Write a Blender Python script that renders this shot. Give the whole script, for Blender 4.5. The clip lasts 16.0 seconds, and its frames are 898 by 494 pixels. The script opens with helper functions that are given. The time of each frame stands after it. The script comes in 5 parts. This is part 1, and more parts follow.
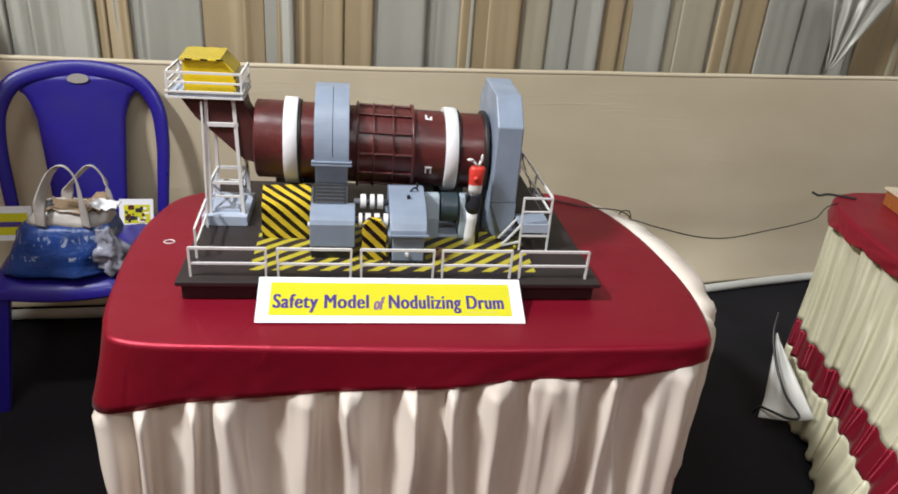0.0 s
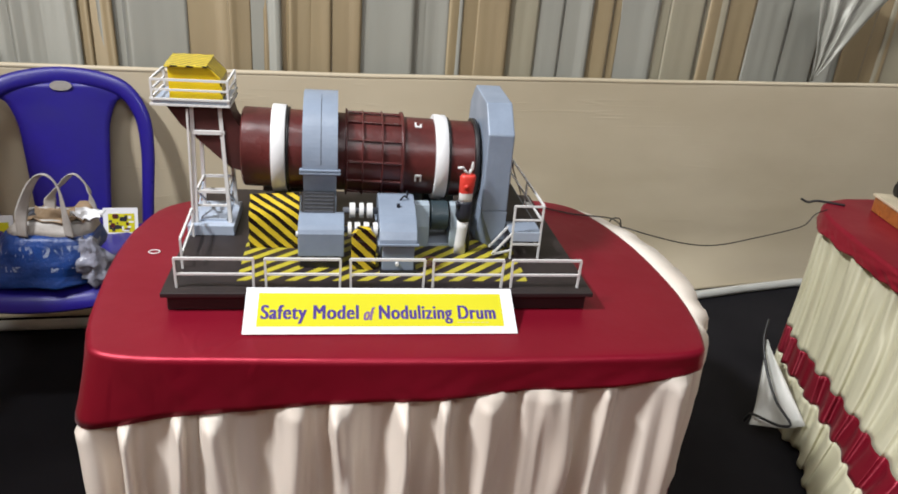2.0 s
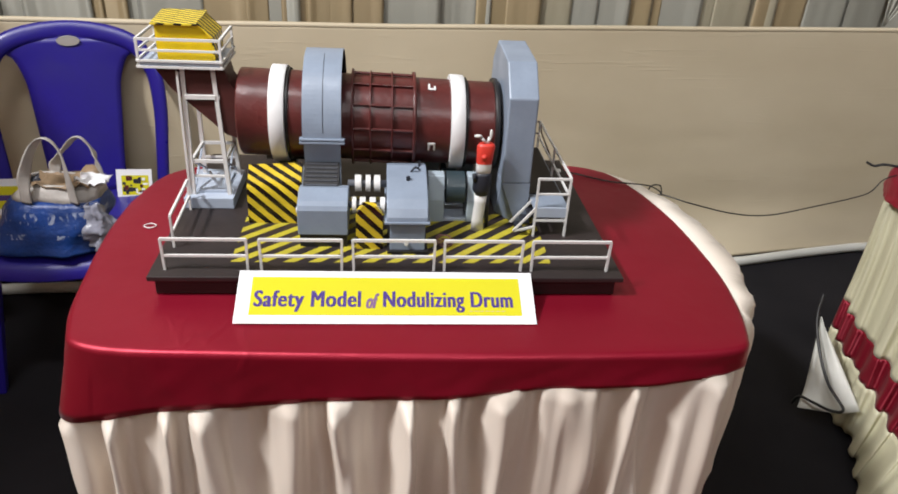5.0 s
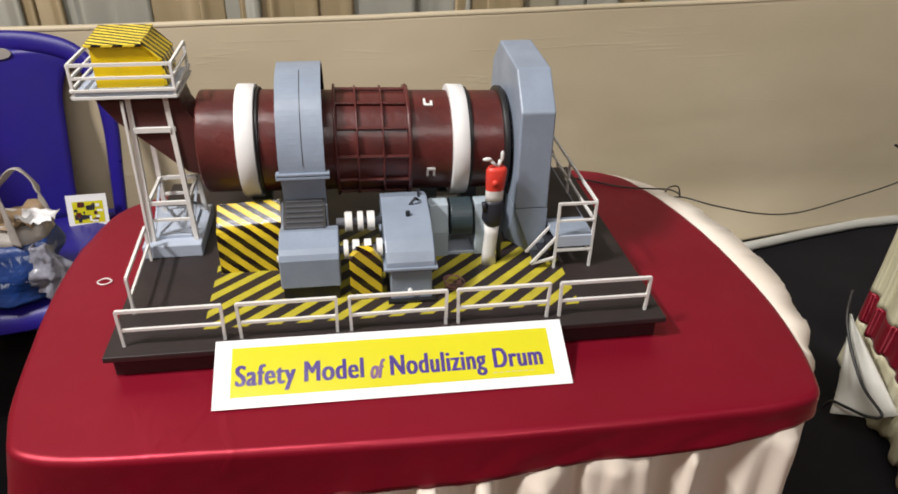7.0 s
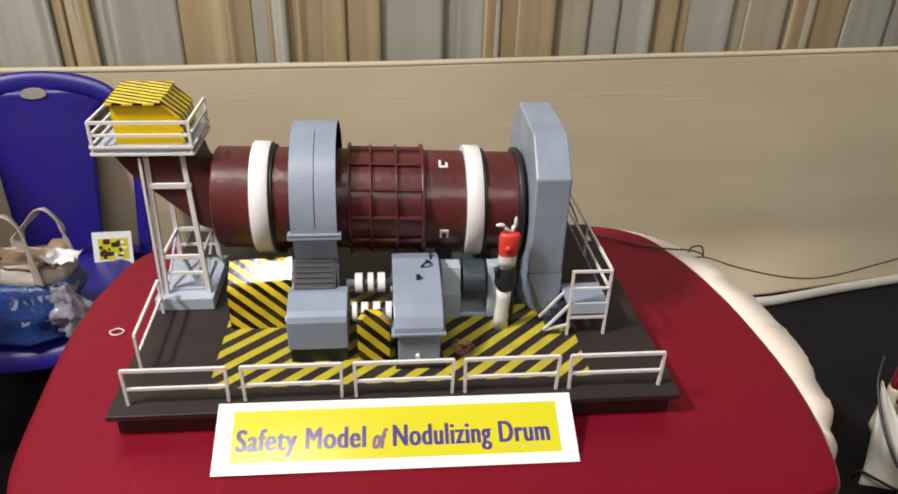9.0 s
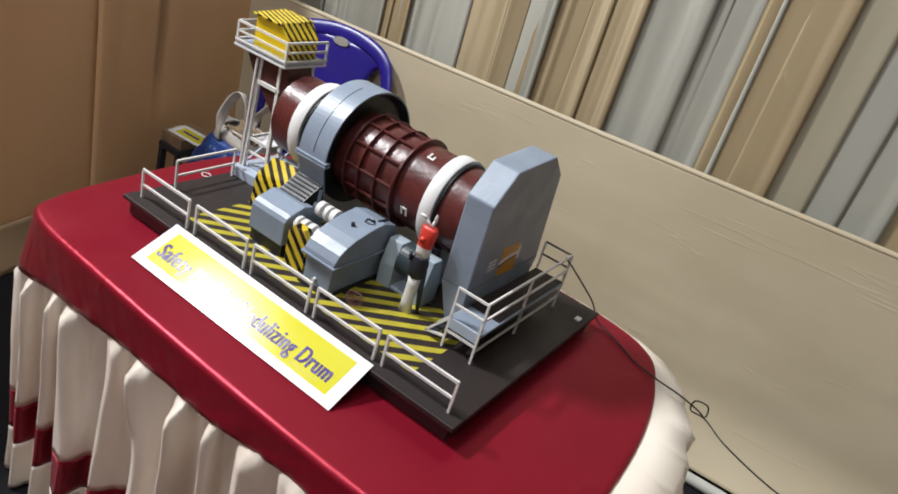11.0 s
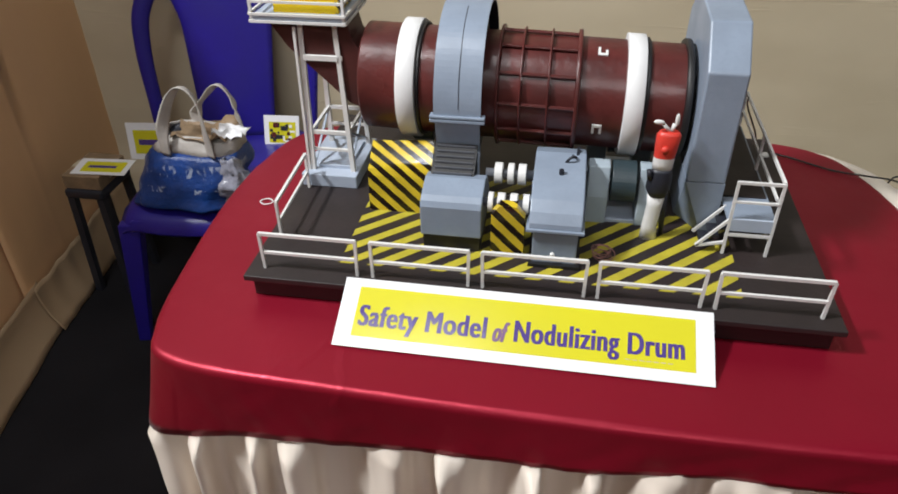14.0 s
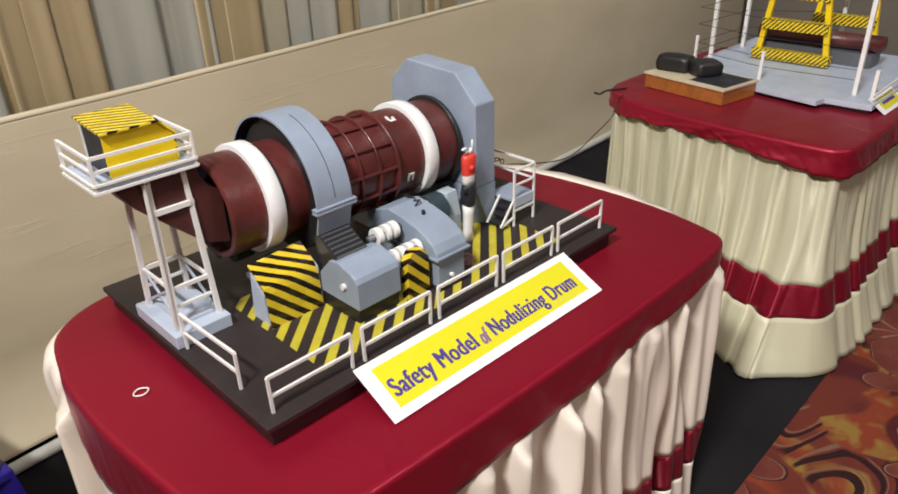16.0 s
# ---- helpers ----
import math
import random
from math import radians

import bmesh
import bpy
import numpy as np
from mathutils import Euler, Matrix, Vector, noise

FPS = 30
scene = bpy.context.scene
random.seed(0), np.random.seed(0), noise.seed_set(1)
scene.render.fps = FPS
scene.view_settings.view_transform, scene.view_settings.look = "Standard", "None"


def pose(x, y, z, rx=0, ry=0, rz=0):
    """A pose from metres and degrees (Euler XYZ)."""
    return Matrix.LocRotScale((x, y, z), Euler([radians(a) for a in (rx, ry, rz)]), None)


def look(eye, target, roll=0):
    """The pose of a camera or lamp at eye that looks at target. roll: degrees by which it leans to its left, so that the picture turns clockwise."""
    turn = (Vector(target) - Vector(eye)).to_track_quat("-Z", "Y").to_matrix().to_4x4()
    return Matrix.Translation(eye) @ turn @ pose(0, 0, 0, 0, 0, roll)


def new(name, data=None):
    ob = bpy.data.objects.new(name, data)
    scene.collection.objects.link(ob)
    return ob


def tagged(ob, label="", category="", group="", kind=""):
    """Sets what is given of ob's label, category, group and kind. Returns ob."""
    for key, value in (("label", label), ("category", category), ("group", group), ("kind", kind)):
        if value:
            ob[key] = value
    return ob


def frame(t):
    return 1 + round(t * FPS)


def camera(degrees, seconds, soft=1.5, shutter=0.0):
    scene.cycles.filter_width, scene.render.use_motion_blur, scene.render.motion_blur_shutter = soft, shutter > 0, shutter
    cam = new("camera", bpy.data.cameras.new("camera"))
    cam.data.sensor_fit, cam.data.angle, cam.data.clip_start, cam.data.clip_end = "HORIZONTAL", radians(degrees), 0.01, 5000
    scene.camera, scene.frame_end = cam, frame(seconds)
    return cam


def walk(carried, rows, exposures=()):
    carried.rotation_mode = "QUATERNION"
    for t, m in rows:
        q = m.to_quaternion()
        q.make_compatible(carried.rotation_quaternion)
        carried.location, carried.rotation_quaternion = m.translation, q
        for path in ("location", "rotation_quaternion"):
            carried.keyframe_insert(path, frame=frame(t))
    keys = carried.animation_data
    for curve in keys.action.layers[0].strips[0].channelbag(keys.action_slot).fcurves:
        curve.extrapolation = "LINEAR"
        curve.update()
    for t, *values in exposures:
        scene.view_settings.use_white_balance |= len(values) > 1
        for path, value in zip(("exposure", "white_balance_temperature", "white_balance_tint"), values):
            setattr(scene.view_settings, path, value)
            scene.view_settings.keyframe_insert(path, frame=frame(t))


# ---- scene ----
cam = camera(63.3, 16.0, soft=1.8, shutter=0.0)
PATH = [
    (0, (-0.1, -1.407, 1.54), (0.172, 0.384, 0.694), 4.4),
    (0.5, (-0.114, -1.407, 1.554), (0.193, 0.378, 0.704), 4.8),
    (1, (-0.105, -1.413, 1.525), (0.2, 0.386, 0.705), 4.5),
    (1.5, (-0.102, -1.4, 1.541), (0.186, 0.392, 0.702), 4.4),
    (2, (-0.105, -1.385, 1.536), (0.202, 0.41, 0.708), 4.6),
    (2.5, (-0.101, -1.371, 1.54), (0.22, 0.408, 0.684), 4.8),
    (3, (-0.109, -1.349, 1.534), (0.211, 0.42, 0.657), 5.0),
    (3.5, (-0.078, -1.342, 1.533), (0.216, 0.433, 0.658), 4.1),
    (3.7, (-0.083, -1.34, 1.534), (0.221, 0.43, 0.654), 4.3),
    (5.8, (0.01, -1.086, 1.534), (0.138, 0.643, 0.537), 2.8),
    (6, (-0.016, -1.049, 1.541), (0.154, 0.683, 0.556), 2.0),
    (6.5, (-0.073, -0.98, 1.546), (0.134, 0.741, 0.548), 0.6),
    (7, (-0.061, -0.961, 1.536), (0.196, 0.731, 0.502), 1.2),
    (7.5, (-0.037, -0.958, 1.546), (0.171, 0.734, 0.501), 1.3),
    (8, (-0.002, -0.988, 1.553), (0.162, 0.728, 0.538), 2.0),
    (8.5, (-0.01, -0.961, 1.559), (0.192, 0.747, 0.537), 2.7),
    (9, (-0.022, -0.917, 1.586), (0.153, 0.821, 0.612), 1.6),
    (9.2, (-0.031, -0.926, 1.584), (0.146, 0.808, 0.603), 1.9),
    (11.5, (1.036, -0.902, 1.604), (0.012, 0.565, 0.71), 16.1),
    (12, (1.106, -0.853, 1.604), (0.014, 0.566, 0.713), 13.2),
    (12.5, (1.075, -0.819, 1.591), (0.036, 0.627, 0.681), 12.2),
    (13, (0.806, -0.892, 1.55), (-0.072, 0.624, 0.585), 8.8),
    (13.2, (0.662, -0.925, 1.537), (-0.13, 0.612, 0.532), 5.4),
    (13.5, (0.459, -0.964, 1.519), (-0.121, 0.692, 0.558), 5.6),
    (13.7, (0.285, -0.94, 1.5), (-0.162, 0.751, 0.531), 2.5),
    (14, (0.027, -0.886, 1.508), (-0.249, 0.723, 0.352), -0.8),
    (14.3, (-0.197, -0.904, 1.513), (-0.065, 0.799, 0.472), 0.2),
    (14.5, (-0.346, -0.946, 1.523), (-0.026, 0.729, 0.478), -2.1),
    (14.7, (-0.42, -0.951, 1.58), (0.078, 0.64, 0.475), -2.13),
    (15, (-0.579, -0.905, 1.522), (0.303, 0.601, 0.546), -1.3),
    (15.5, (-0.71, -0.836, 1.54), (0.367, 0.562, 0.599), -2.7),
    (16, (-0.834, -0.82, 1.536), (0.394, 0.454, 0.604), -1.9),
]
walk(cam, [(t, look(eye, target, roll)) for t, eye, target, roll in PATH],
     exposures=((0, 0.07, 6450, 13), (3.7, 0.07, 6450, 13), (5.8, 0.0, 6800, 15), (9.2, -0.09, 7100, 15), (11.5, -0.05, 6400, 11), (13, -0.09, 6350, 10), (13.5, -0.14, 6400, 10), (14, -0.14, 6500, 12), (14.5, -0.03, 6950, 13), (16, 0.01, 6950, 15)))

# ---------------- light ----------------
world = bpy.data.worlds.new("world")
scene.world = world
world.use_nodes = True
world.node_tree.nodes["Background"].inputs[0].default_value = (0.9, 0.95, 1.0, 1)
world.node_tree.nodes["Background"].inputs[1].default_value = 0.033


def area_lamp(name, eye, target, sx, sy, watts, color):
    data = bpy.data.lights.new(name, "AREA")
    data.shape, data.size, data.size_y, data.energy, data.color = "RECTANGLE", sx, sy, watts, color
    ob = new(name, data)
    ob.matrix_world = look(eye, target)
    return ob


main = area_lamp("hall_light_main", (-2.42, -0.86, 4.00), (4.0, 0.3, 0.8), 0.70, 0.28, 192, (0.97, 1.0, 1.0))
main.data.spread = radians(150)
area_lamp("hall_light_middle", (-0.83, -0.72, 4.40), (-0.83, -0.70, 0.8), 0.9, 0.30, 48, (0.97, 1.0, 1.0))
# weak fill added on the right; no known source there
area_lamp("fill_light_right", (2.60, -1.25, 3.80), (2.6, 0.6, 0.8), 1.2, 0.35, 5, (0.97, 1.0, 1.0))
# fill added behind the camera to brighten the skirt's front
area_lamp("fill_light_front", (0.60, -3.40, 4.00), (0.3, -0.2, 0.5), 1.2, 0.35, 45, (0.97, 1.0, 1.0))
# fill added to lift the right-hand curtain and screen
far = area_lamp("fill_light_far", (3.00, 0.20, 3.70), (2.6, 1.6, 1.3), 1.2, 0.35, 7, (0.97, 1.0, 1.0))
far.data.spread = radians(84)  # narrow spread keeps its light off the hood

# ---------------- materials ----------------


def base_material(name, rough=0.6, metal=0.0, spec=0.5):
    m = bpy.data.materials.new(name)
    m.use_nodes = True
    t = m.node_tree
    b = t.nodes["Principled BSDF"]
    b.inputs["Roughness"].default_value = rough
    b.inputs["Metallic"].default_value = metal
    b.inputs["Specular IOR Level"].default_value = spec
    return m, t, b


def node(t, kind, **inputs):
    n = t.nodes.new(kind)
    for k, v in inputs.items():
        n.inputs[k.replace("_", " ")].default_value = v
    return n


def mix(t, a, b, fac):
    n = t.nodes.new("ShaderNodeMix")
    n.data_type = "RGBA"
    for sock, v in ((n.inputs[0], fac), (n.inputs[6], a), (n.inputs[7], b)):
        if isinstance(v, bpy.types.NodeSocket):
            t.links.new(v, sock)
        else:
            sock.default_value = v if isinstance(v, (int, float)) else (*v, 1)
    return n.outputs[2]


def math_node(t, op, a, b=None):
    n = t.nodes.new("ShaderNodeMath")
    n.operation = op
    for i, v in enumerate((a, b)):
        if v is None:
            continue
        if isinstance(v, bpy.types.NodeSocket):
            t.links.new(v, n.inputs[i])
        else:
            n.inputs[i].default_value = v
    return n.outputs[0]


def noise_at(t, scale, detail=4.0, stretch=(1, 1, 1), dist=0.0):
    co = t.nodes.new("ShaderNodeTexCoord")
    mp = t.nodes.new("ShaderNodeMapping")
    mp.inputs["Scale"].default_value = stretch
    n = node(t, "ShaderNodeTexNoise", Scale=scale, Detail=detail, Distortion=dist)
    t.links.new(co.outputs["Object"], mp.inputs["Vector"])
    t.links.new(mp.outputs[0], n.inputs["Vector"])
    return n.outputs["Fac"]


def ramp(t, fac, lo, hi):
    n = t.nodes.new("ShaderNodeMapRange")
    n.inputs["From Min"].default_value, n.inputs["From Max"].default_value = lo, hi
    t.links.new(fac, n.inputs["Value"])
    return n.outputs[0]


def bump(t, b, height, strength, dist):
    n = node(t, "ShaderNodeBump", Strength=strength, Distance=dist)
    t.links.new(height, n.inputs["Height"])
    t.links.new(n.outputs[0], b.inputs["Normal"])


def surface(name, color, dark=0.75, rough=0.55, metal=0.0, scale=18.0, fine=160.0, relief=0.25, depth=0.001, spec=0.5, stretch=(1, 1, 1)):
    """Painted or plain surface with variation at two scales and a fine relief."""
    m, t, b = base_material(name, rough, metal, spec)
    big = ramp(t, noise_at(t, scale, 5, stretch), 0.3, 0.7)
    small = noise_at(t, fine, 3, stretch)
    shade = tuple(c * dark for c in color)
    c1 = mix(t, color, shade, big)
    c2 = mix(t, c1, shade, math_node(t, "MULTIPLY", ramp(t, small, 0.5, 0.8), 0.5))
    t.links.new(c2, b.inputs["Base Color"])
    t.links.new(math_node(t, "ADD", math_node(t, "MULTIPLY", big, 0.14), rough - 0.07), b.inputs["Roughness"])
    bump(t, b, math_node(t, "ADD", small, big), relief, depth)
    return m


# A Metallic share stands in for the gloss of satin threads.
def satin(name, color, tint, rough=0.34, scale=5.0, weave=900.0, sheen=0.25, wrinkle=0.35, stretch=(1, 1, 1), metal_sheen=0.0, streak=0.0):
    m, t, b = base_material(name, rough, metal_sheen, 0.5)
    b.inputs["Sheen Weight"].default_value = sheen
    b.inputs["Sheen Roughness"].default_value = 0.35
    big = ramp(t, noise_at(t, scale, 4, stretch), 0.3, 0.7)
    t.links.new(mix(t, color, tint, big), b.inputs["Base Color"])
    n2 = noise_at(t, scale * 5, 4, stretch)
    w = noise_at(t, weave, 1)
    bump(t, b, math_node(t, "ADD", math_node(t, "MULTIPLY", w, 0.06), n2), wrinkle, 0.004)
    if streak:
        # long weft floats: gloss spreads up and down the hanging cloth
        b.inputs["Anisotropic"].default_value = streak
        b.inputs["Anisotropic Rotation"].default_value = 0.25
        tan = t.nodes.new("ShaderNodeTangent")
        tan.direction_type, tan.axis = "RADIAL", "Z"
        t.links.new(tan.outputs[0], b.inputs["Tangent"])
    return m


def striped(name, yellow, black, axis, period, duty=0.5, rough=0.35, shift=0.0):
    """Hazard tape: diagonal bands along a direction of the model."""
    m, t, b = base_material(name, rough, 0, 0.5)
    co = t.nodes.new("ShaderNodeTexCoord")
    dot = t.nodes.new("ShaderNodeVectorMath")
    dot.operation = "DOT_PRODUCT"
    dot.inputs[1].default_value = axis
    t.links.new(co.outputs["Object"], dot.inputs[0])
    wob = math_node(t, "MULTIPLY", noise_at(t, 60, 2), 0.0025)
    u = math_node(t, "ADD", math_node(t, "ADD", dot.outputs["Value"], wob), 10 + shift)
    f = math_node(t, "FRACT", math_node(t, "DIVIDE", u, period))
    on = math_node(t, "GREATER_THAN", f, duty)
    dirt = ramp(t, noise_at(t, 35, 5), 0.35, 0.8)
    y2 = mix(t, yellow, tuple(c * 0.72 for c in yellow), dirt)
    t.links.new(mix(t, y2, black, on), b.inputs["Base Color"])
    bump(t, b, noise_at(t, 140, 3), 0.15, 0.001)
    return m


M = {}
M["deck"] = surface("deck_brown", (0.027, 0.0185, 0.0185), 0.6, 0.5, scale=9, fine=120, relief=0.3)
M["plinth"] = surface("plinth_black", (0.013, 0.0105, 0.010), 0.6, 0.5, scale=9, fine=120, relief=0.3)
M["yellow_tape"] = surface("yellow_tape", (0.47, 0.40, 0.035), 0.75, 0.45, scale=30, fine=240)
M["hazard"] = striped("hazard_stripes", (0.62, 0.45, 0.030), (0.012, 0.007, 0.005), (0.7071, 0.7071, 0.7071), 0.0235, 0.52, 0.12)
M["hazard_small"] = striped("hazard_stripes_small", (0.82, 0.60, 0.03), (0.015, 0.009, 0.006), (0.55, 0.75, 0.75), 0.0135, 0.55, 0.35)
M["hazard_roof"] = striped("hazard_stripes_roof", (0.82, 0.62, 0.05), (0.015, 0.010, 0.006), (0.35, 0.93, -0.3), 0.0120, 0.55, 0.35)
M["yellow"] = surface("cabin_yellow", (0.80, 0.56, 0.01), 0.85, 0.4, scale=20, fine=200)
M["maroon"] = surface("drum_maroon", (0.108, 0.023, 0.021), 0.48, 0.34, scale=14, fine=70, relief=0.45, depth=0.002)
M["maroon_dark"] = surface("chute_maroon", (0.075, 0.020, 0.018), 0.6, 0.5, scale=14, fine=90, relief=0.3)
M["white"] = surface("white_paint", (0.71, 0.70, 0.685), 0.9, 0.45, scale=30, fine=220, relief=0.2)
M["tyre"] = surface("tyre_white", (0.72, 0.715, 0.715), 0.92, 0.4, scale=30, fine=220, relief=0.2)
M["grey"] = surface("machine_grey", (0.245, 0.295, 0.375), 0.82, 0.38, scale=16, fine=150, relief=0.25)
M["grey_dark"] = surface("machine_grey_dark", (0.10, 0.105, 0.12), 0.75, 0.45, scale=16, fine=150)
M["grey_light"] = surface("machine_grey_light", (0.42, 0.48, 0.58), 0.85, 0.4, scale=16, fine=150)
M["grey_green"] = surface("machine_grey_green", (0.385, 0.455, 0.51), 0.85, 0.4, scale=16, fine=150)
M["black"] = surface("black_paint", (0.014, 0.013, 0.014), 0.7, 0.45, scale=20, fine=200)
M["teal"] = surface("roller_teal", (0.035, 0.055, 0.065), 0.7, 0.35, scale=20, fine=200)
M["seam"] = surface("seam_dark", (0.05, 0.055, 0.07), 0.7, 0.5)
M["red_cloth"] = satin("red_satin", (0.31, 0.0065, 0.027), (0.255, 0.0055, 0.020), 0.33, 3.0, 800, 0.04, 0.22, metal_sheen=0.50)
M["cream_cloth"] = satin("cream_satin", (0.845, 0.775, 0.69), (0.795, 0.695, 0.595), 0.45, 4.0, 800, 0.05, 0.2, (1, 1, 0.25), metal_sheen=0.12, streak=0.8)
M["pale_cloth"] = satin("pale_satin", (0.60, 0.575, 0.42), (0.52, 0.495, 0.345), 0.50, 4.0, 800, 0.05, 0.25, (1, 1, 0.25), metal_sheen=0.12, streak=0.8)
M["band_cloth"] = satin("band_satin", (0.25, 0.008, 0.025), (0.20, 0.006, 0.018), 0.45, 4.0, 800, 0.05, 0.25, metal_sheen=0.45, streak=1.0)
M["screen_cloth"] = satin("screen_cloth", (0.565, 0.485, 0.35), (0.485, 0.41, 0.285), 0.55, 2.6, 700, 0.1, 0.16, (0.7, 0.7, 1.3))


def slack_creases(m):
    """Short thin pulled creases, nearly level, and soft slack between them."""
    t = m.node_tree
    b = t.nodes["Principled BSDF"]
    old = b.inputs["Normal"].links[0].from_node
    n1 = noise_at(t, 1.0, 2, (0.7, 0.7, 20))
    line = math_node(t, "SUBTRACT", 1.0, math_node(t, "MINIMUM", math_node(t, "DIVIDE", math_node(t, "ABSOLUTE", math_node(t, "SUBTRACT", n1, 0.5)), 0.016), 1.0))
    mask = ramp(t, noise_at(t, 4.0, 2, (0.9, 0.9, 4)), 0.53, 0.61)
    n = node(t, "ShaderNodeBump", Strength=0.26, Distance=0.003)
    t.links.new(math_node(t, "MULTIPLY", line, mask), n.inputs["Height"])
    t.links.new(old.outputs[0], n.inputs["Normal"])
    t.links.new(n.outputs[0], b.inputs["Normal"])


slack_creases(M["screen_cloth"])


def lying_creases(m):
    """Faint pressed folds and soft ripples of a cloth laid over a table top."""
    t = m.node_tree
    b = t.nodes["Principled BSDF"]
    old = b.inputs["Normal"].links[0].from_node
    n1 = noise_at(t, 2.6, 2, (1.6, 0.7, 1), 0.6)
    line = math_node(t, "SUBTRACT", 1.0, math_node(t, "MINIMUM", math_node(t, "DIVIDE", math_node(t, "ABSOLUTE", math_node(t, "SUBTRACT", n1, 0.5)), 0.02), 1.0))
    soft = math_node(t, "MULTIPLY", noise_at(t, 9.0, 3, (1.4, 0.6, 1)), 1.6)
    mask = ramp(t, noise_at(t, 5.0, 2), 0.56, 0.70)
    n = node(t, "ShaderNodeBump", Strength=0.27, Distance=0.004)
    t.links.new(math_node(t, "ADD", math_node(t, "MULTIPLY", line, mask), soft), n.inputs["Height"])
    t.links.new(old.outputs[0], n.inputs["Normal"])
    t.links.new(n.outputs[0], b.inputs["Normal"])
    worn = ramp(t, noise_at(t, 6.0, 4), 0.3, 0.7)
    t.links.new(math_node(t, "ADD", math_node(t, "MULTIPLY", worn, 0.14), 0.34), b.inputs["Roughness"])


lying_creases(M["red_cloth"])
M["drape_grey"] = satin("drape_grey", (0.37, 0.365, 0.315), (0.30, 0.295, 0.25), 0.45, 4, 700, 0.2, 0.3, (1, 1, 0.15), metal_sheen=0.18, streak=0.9)
M["drape_gold"] = satin("drape_gold", (0.39, 0.305, 0.175), (0.31, 0.235, 0.135), 0.45, 4, 700, 0.2, 0.3, (1, 1, 0.15), metal_sheen=0.18, streak=0.9)
M["drape_cream"] = satin("drape_cream", (0.41, 0.375, 0.27), (0.335, 0.30, 0.215), 0.45, 4, 700, 0.2, 0.3, (1, 1, 0.15), metal_sheen=0.18, streak=0.9)
M["drape_brown"] = satin("drape_brown", (0.77, 0.48, 0.255), (0.66, 0.40, 0.205), 0.6, 2.0, 600, 0.1, 0.3, (1, 1, 0.25))
M["drape_tan"] = satin("drape_tan", (0.40, 0.285, 0.175), (0.33, 0.225, 0.13), 0.6, 3.0, 600, 0.1, 0.3)
M["plaster"] = surface("plaster", (0.20, 0.17, 0.14), 0.9, 0.85, scale=2, fine=60)
M["ceiling"] = surface("ceiling_grey", (0.22, 0.21, 0.20), 0.92, 0.9, scale=2, fine=60)
M["mat"] = surface("black_mat", (0.0145, 0.0137, 0.0165), 0.65, 0.8, scale=3, fine=500, relief=0.5, depth=0.002, spec=0.12)
M["paper"] = surface("paper_white", (0.77, 0.77, 0.79), 0.97, 0.23, scale=6, fine=80, relief=0.05, spec=0.17)
M["sign_yellow"] = surface("print_yellow", (0.60, 0.555, 0.026), 0.94, 0.18, scale=6, fine=80, relief=0.05, spec=0.25)
M["ink"] = surface("print_violet", (0.085, 0.055, 0.235), 0.8, 0.16, scale=40, fine=200, relief=0.05)
M["ink_soft"] = surface("print_violet_soft", (0.22, 0.13, 0.24), 0.85, 0.14, scale=40, fine=200, relief=0.05)
M["chair_blue"] = surface("chair_blue", (0.018, 0.011, 0.225), 0.8, 0.34, scale=7, fine=120, relief=0.12)
M["bag_print"] = surface("bag_print", (0.009, 0.052, 0.24), 0.55, 0.40, scale=14, fine=90, relief=0.6, depth=0.004)


def worn_print(m, z0):
    """Worn pale lettering-like marks in two rows round the bag."""
    t = m.node_tree
    b = t.nodes["Principled BSDF"]
    old = b.inputs["Base Color"].links[0].from_socket
    co = t.nodes.new("ShaderNodeTexCoord")
    xyz = t.nodes.new("ShaderNodeSeparateXYZ")
    t.links.new(co.outputs["Object"], xyz.inputs[0])
    marks = ramp(t, noise_at(t, 34, 2, (1.6, 0.2, 0.9), 1.0), 0.54, 0.60)
    fade = ramp(t, noise_at(t, 16, 3), 0.40, 0.55)
    rows = math_node(t, "ADD", math_node(t, "MULTIPLY", math_node(t, "GREATER_THAN", xyz.outputs[2], z0 + 0.085), math_node(t, "LESS_THAN", xyz.outputs[2], z0 + 0.125)),
                     math_node(t, "MULTIPLY", math_node(t, "GREATER_THAN", xyz.outputs[2], z0 + 0.050), math_node(t, "LESS_THAN", xyz.outputs[2], z0 + 0.064)))
    fac = math_node(t, "MULTIPLY", math_node(t, "MULTIPLY", marks, fade), rows)
    t.links.new(mix(t, old, (0.55, 0.60, 0.66), math_node(t, "MULTIPLY", fac, 0.5)), b.inputs["Base Color"])


worn_print(M["bag_print"], 0.447)
M["bag_white"] = surface("bag_white", (0.46, 0.43, 0.40), 0.75, 0.5, scale=14, fine=90, relief=0.5, depth=0.003)
M["wrap"] = surface("plastic_wrap", (0.30, 0.31, 0.38), 0.6, 0.25, scale=22, fine=120, relief=0.5, depth=0.003)
M["white_cloth"] = satin("white_cloth", (0.60, 0.60, 0.56), (0.50, 0.50, 0.46), 0.4, 6.0, 800, 0.05, 0.4)
M["rubber"] = surface("cable_black", (0.010, 0.010, 0.011), 0.7, 0.45)
M["copper"] = surface("wire_pink", (0.35, 0.16, 0.15), 0.7, 0.4)
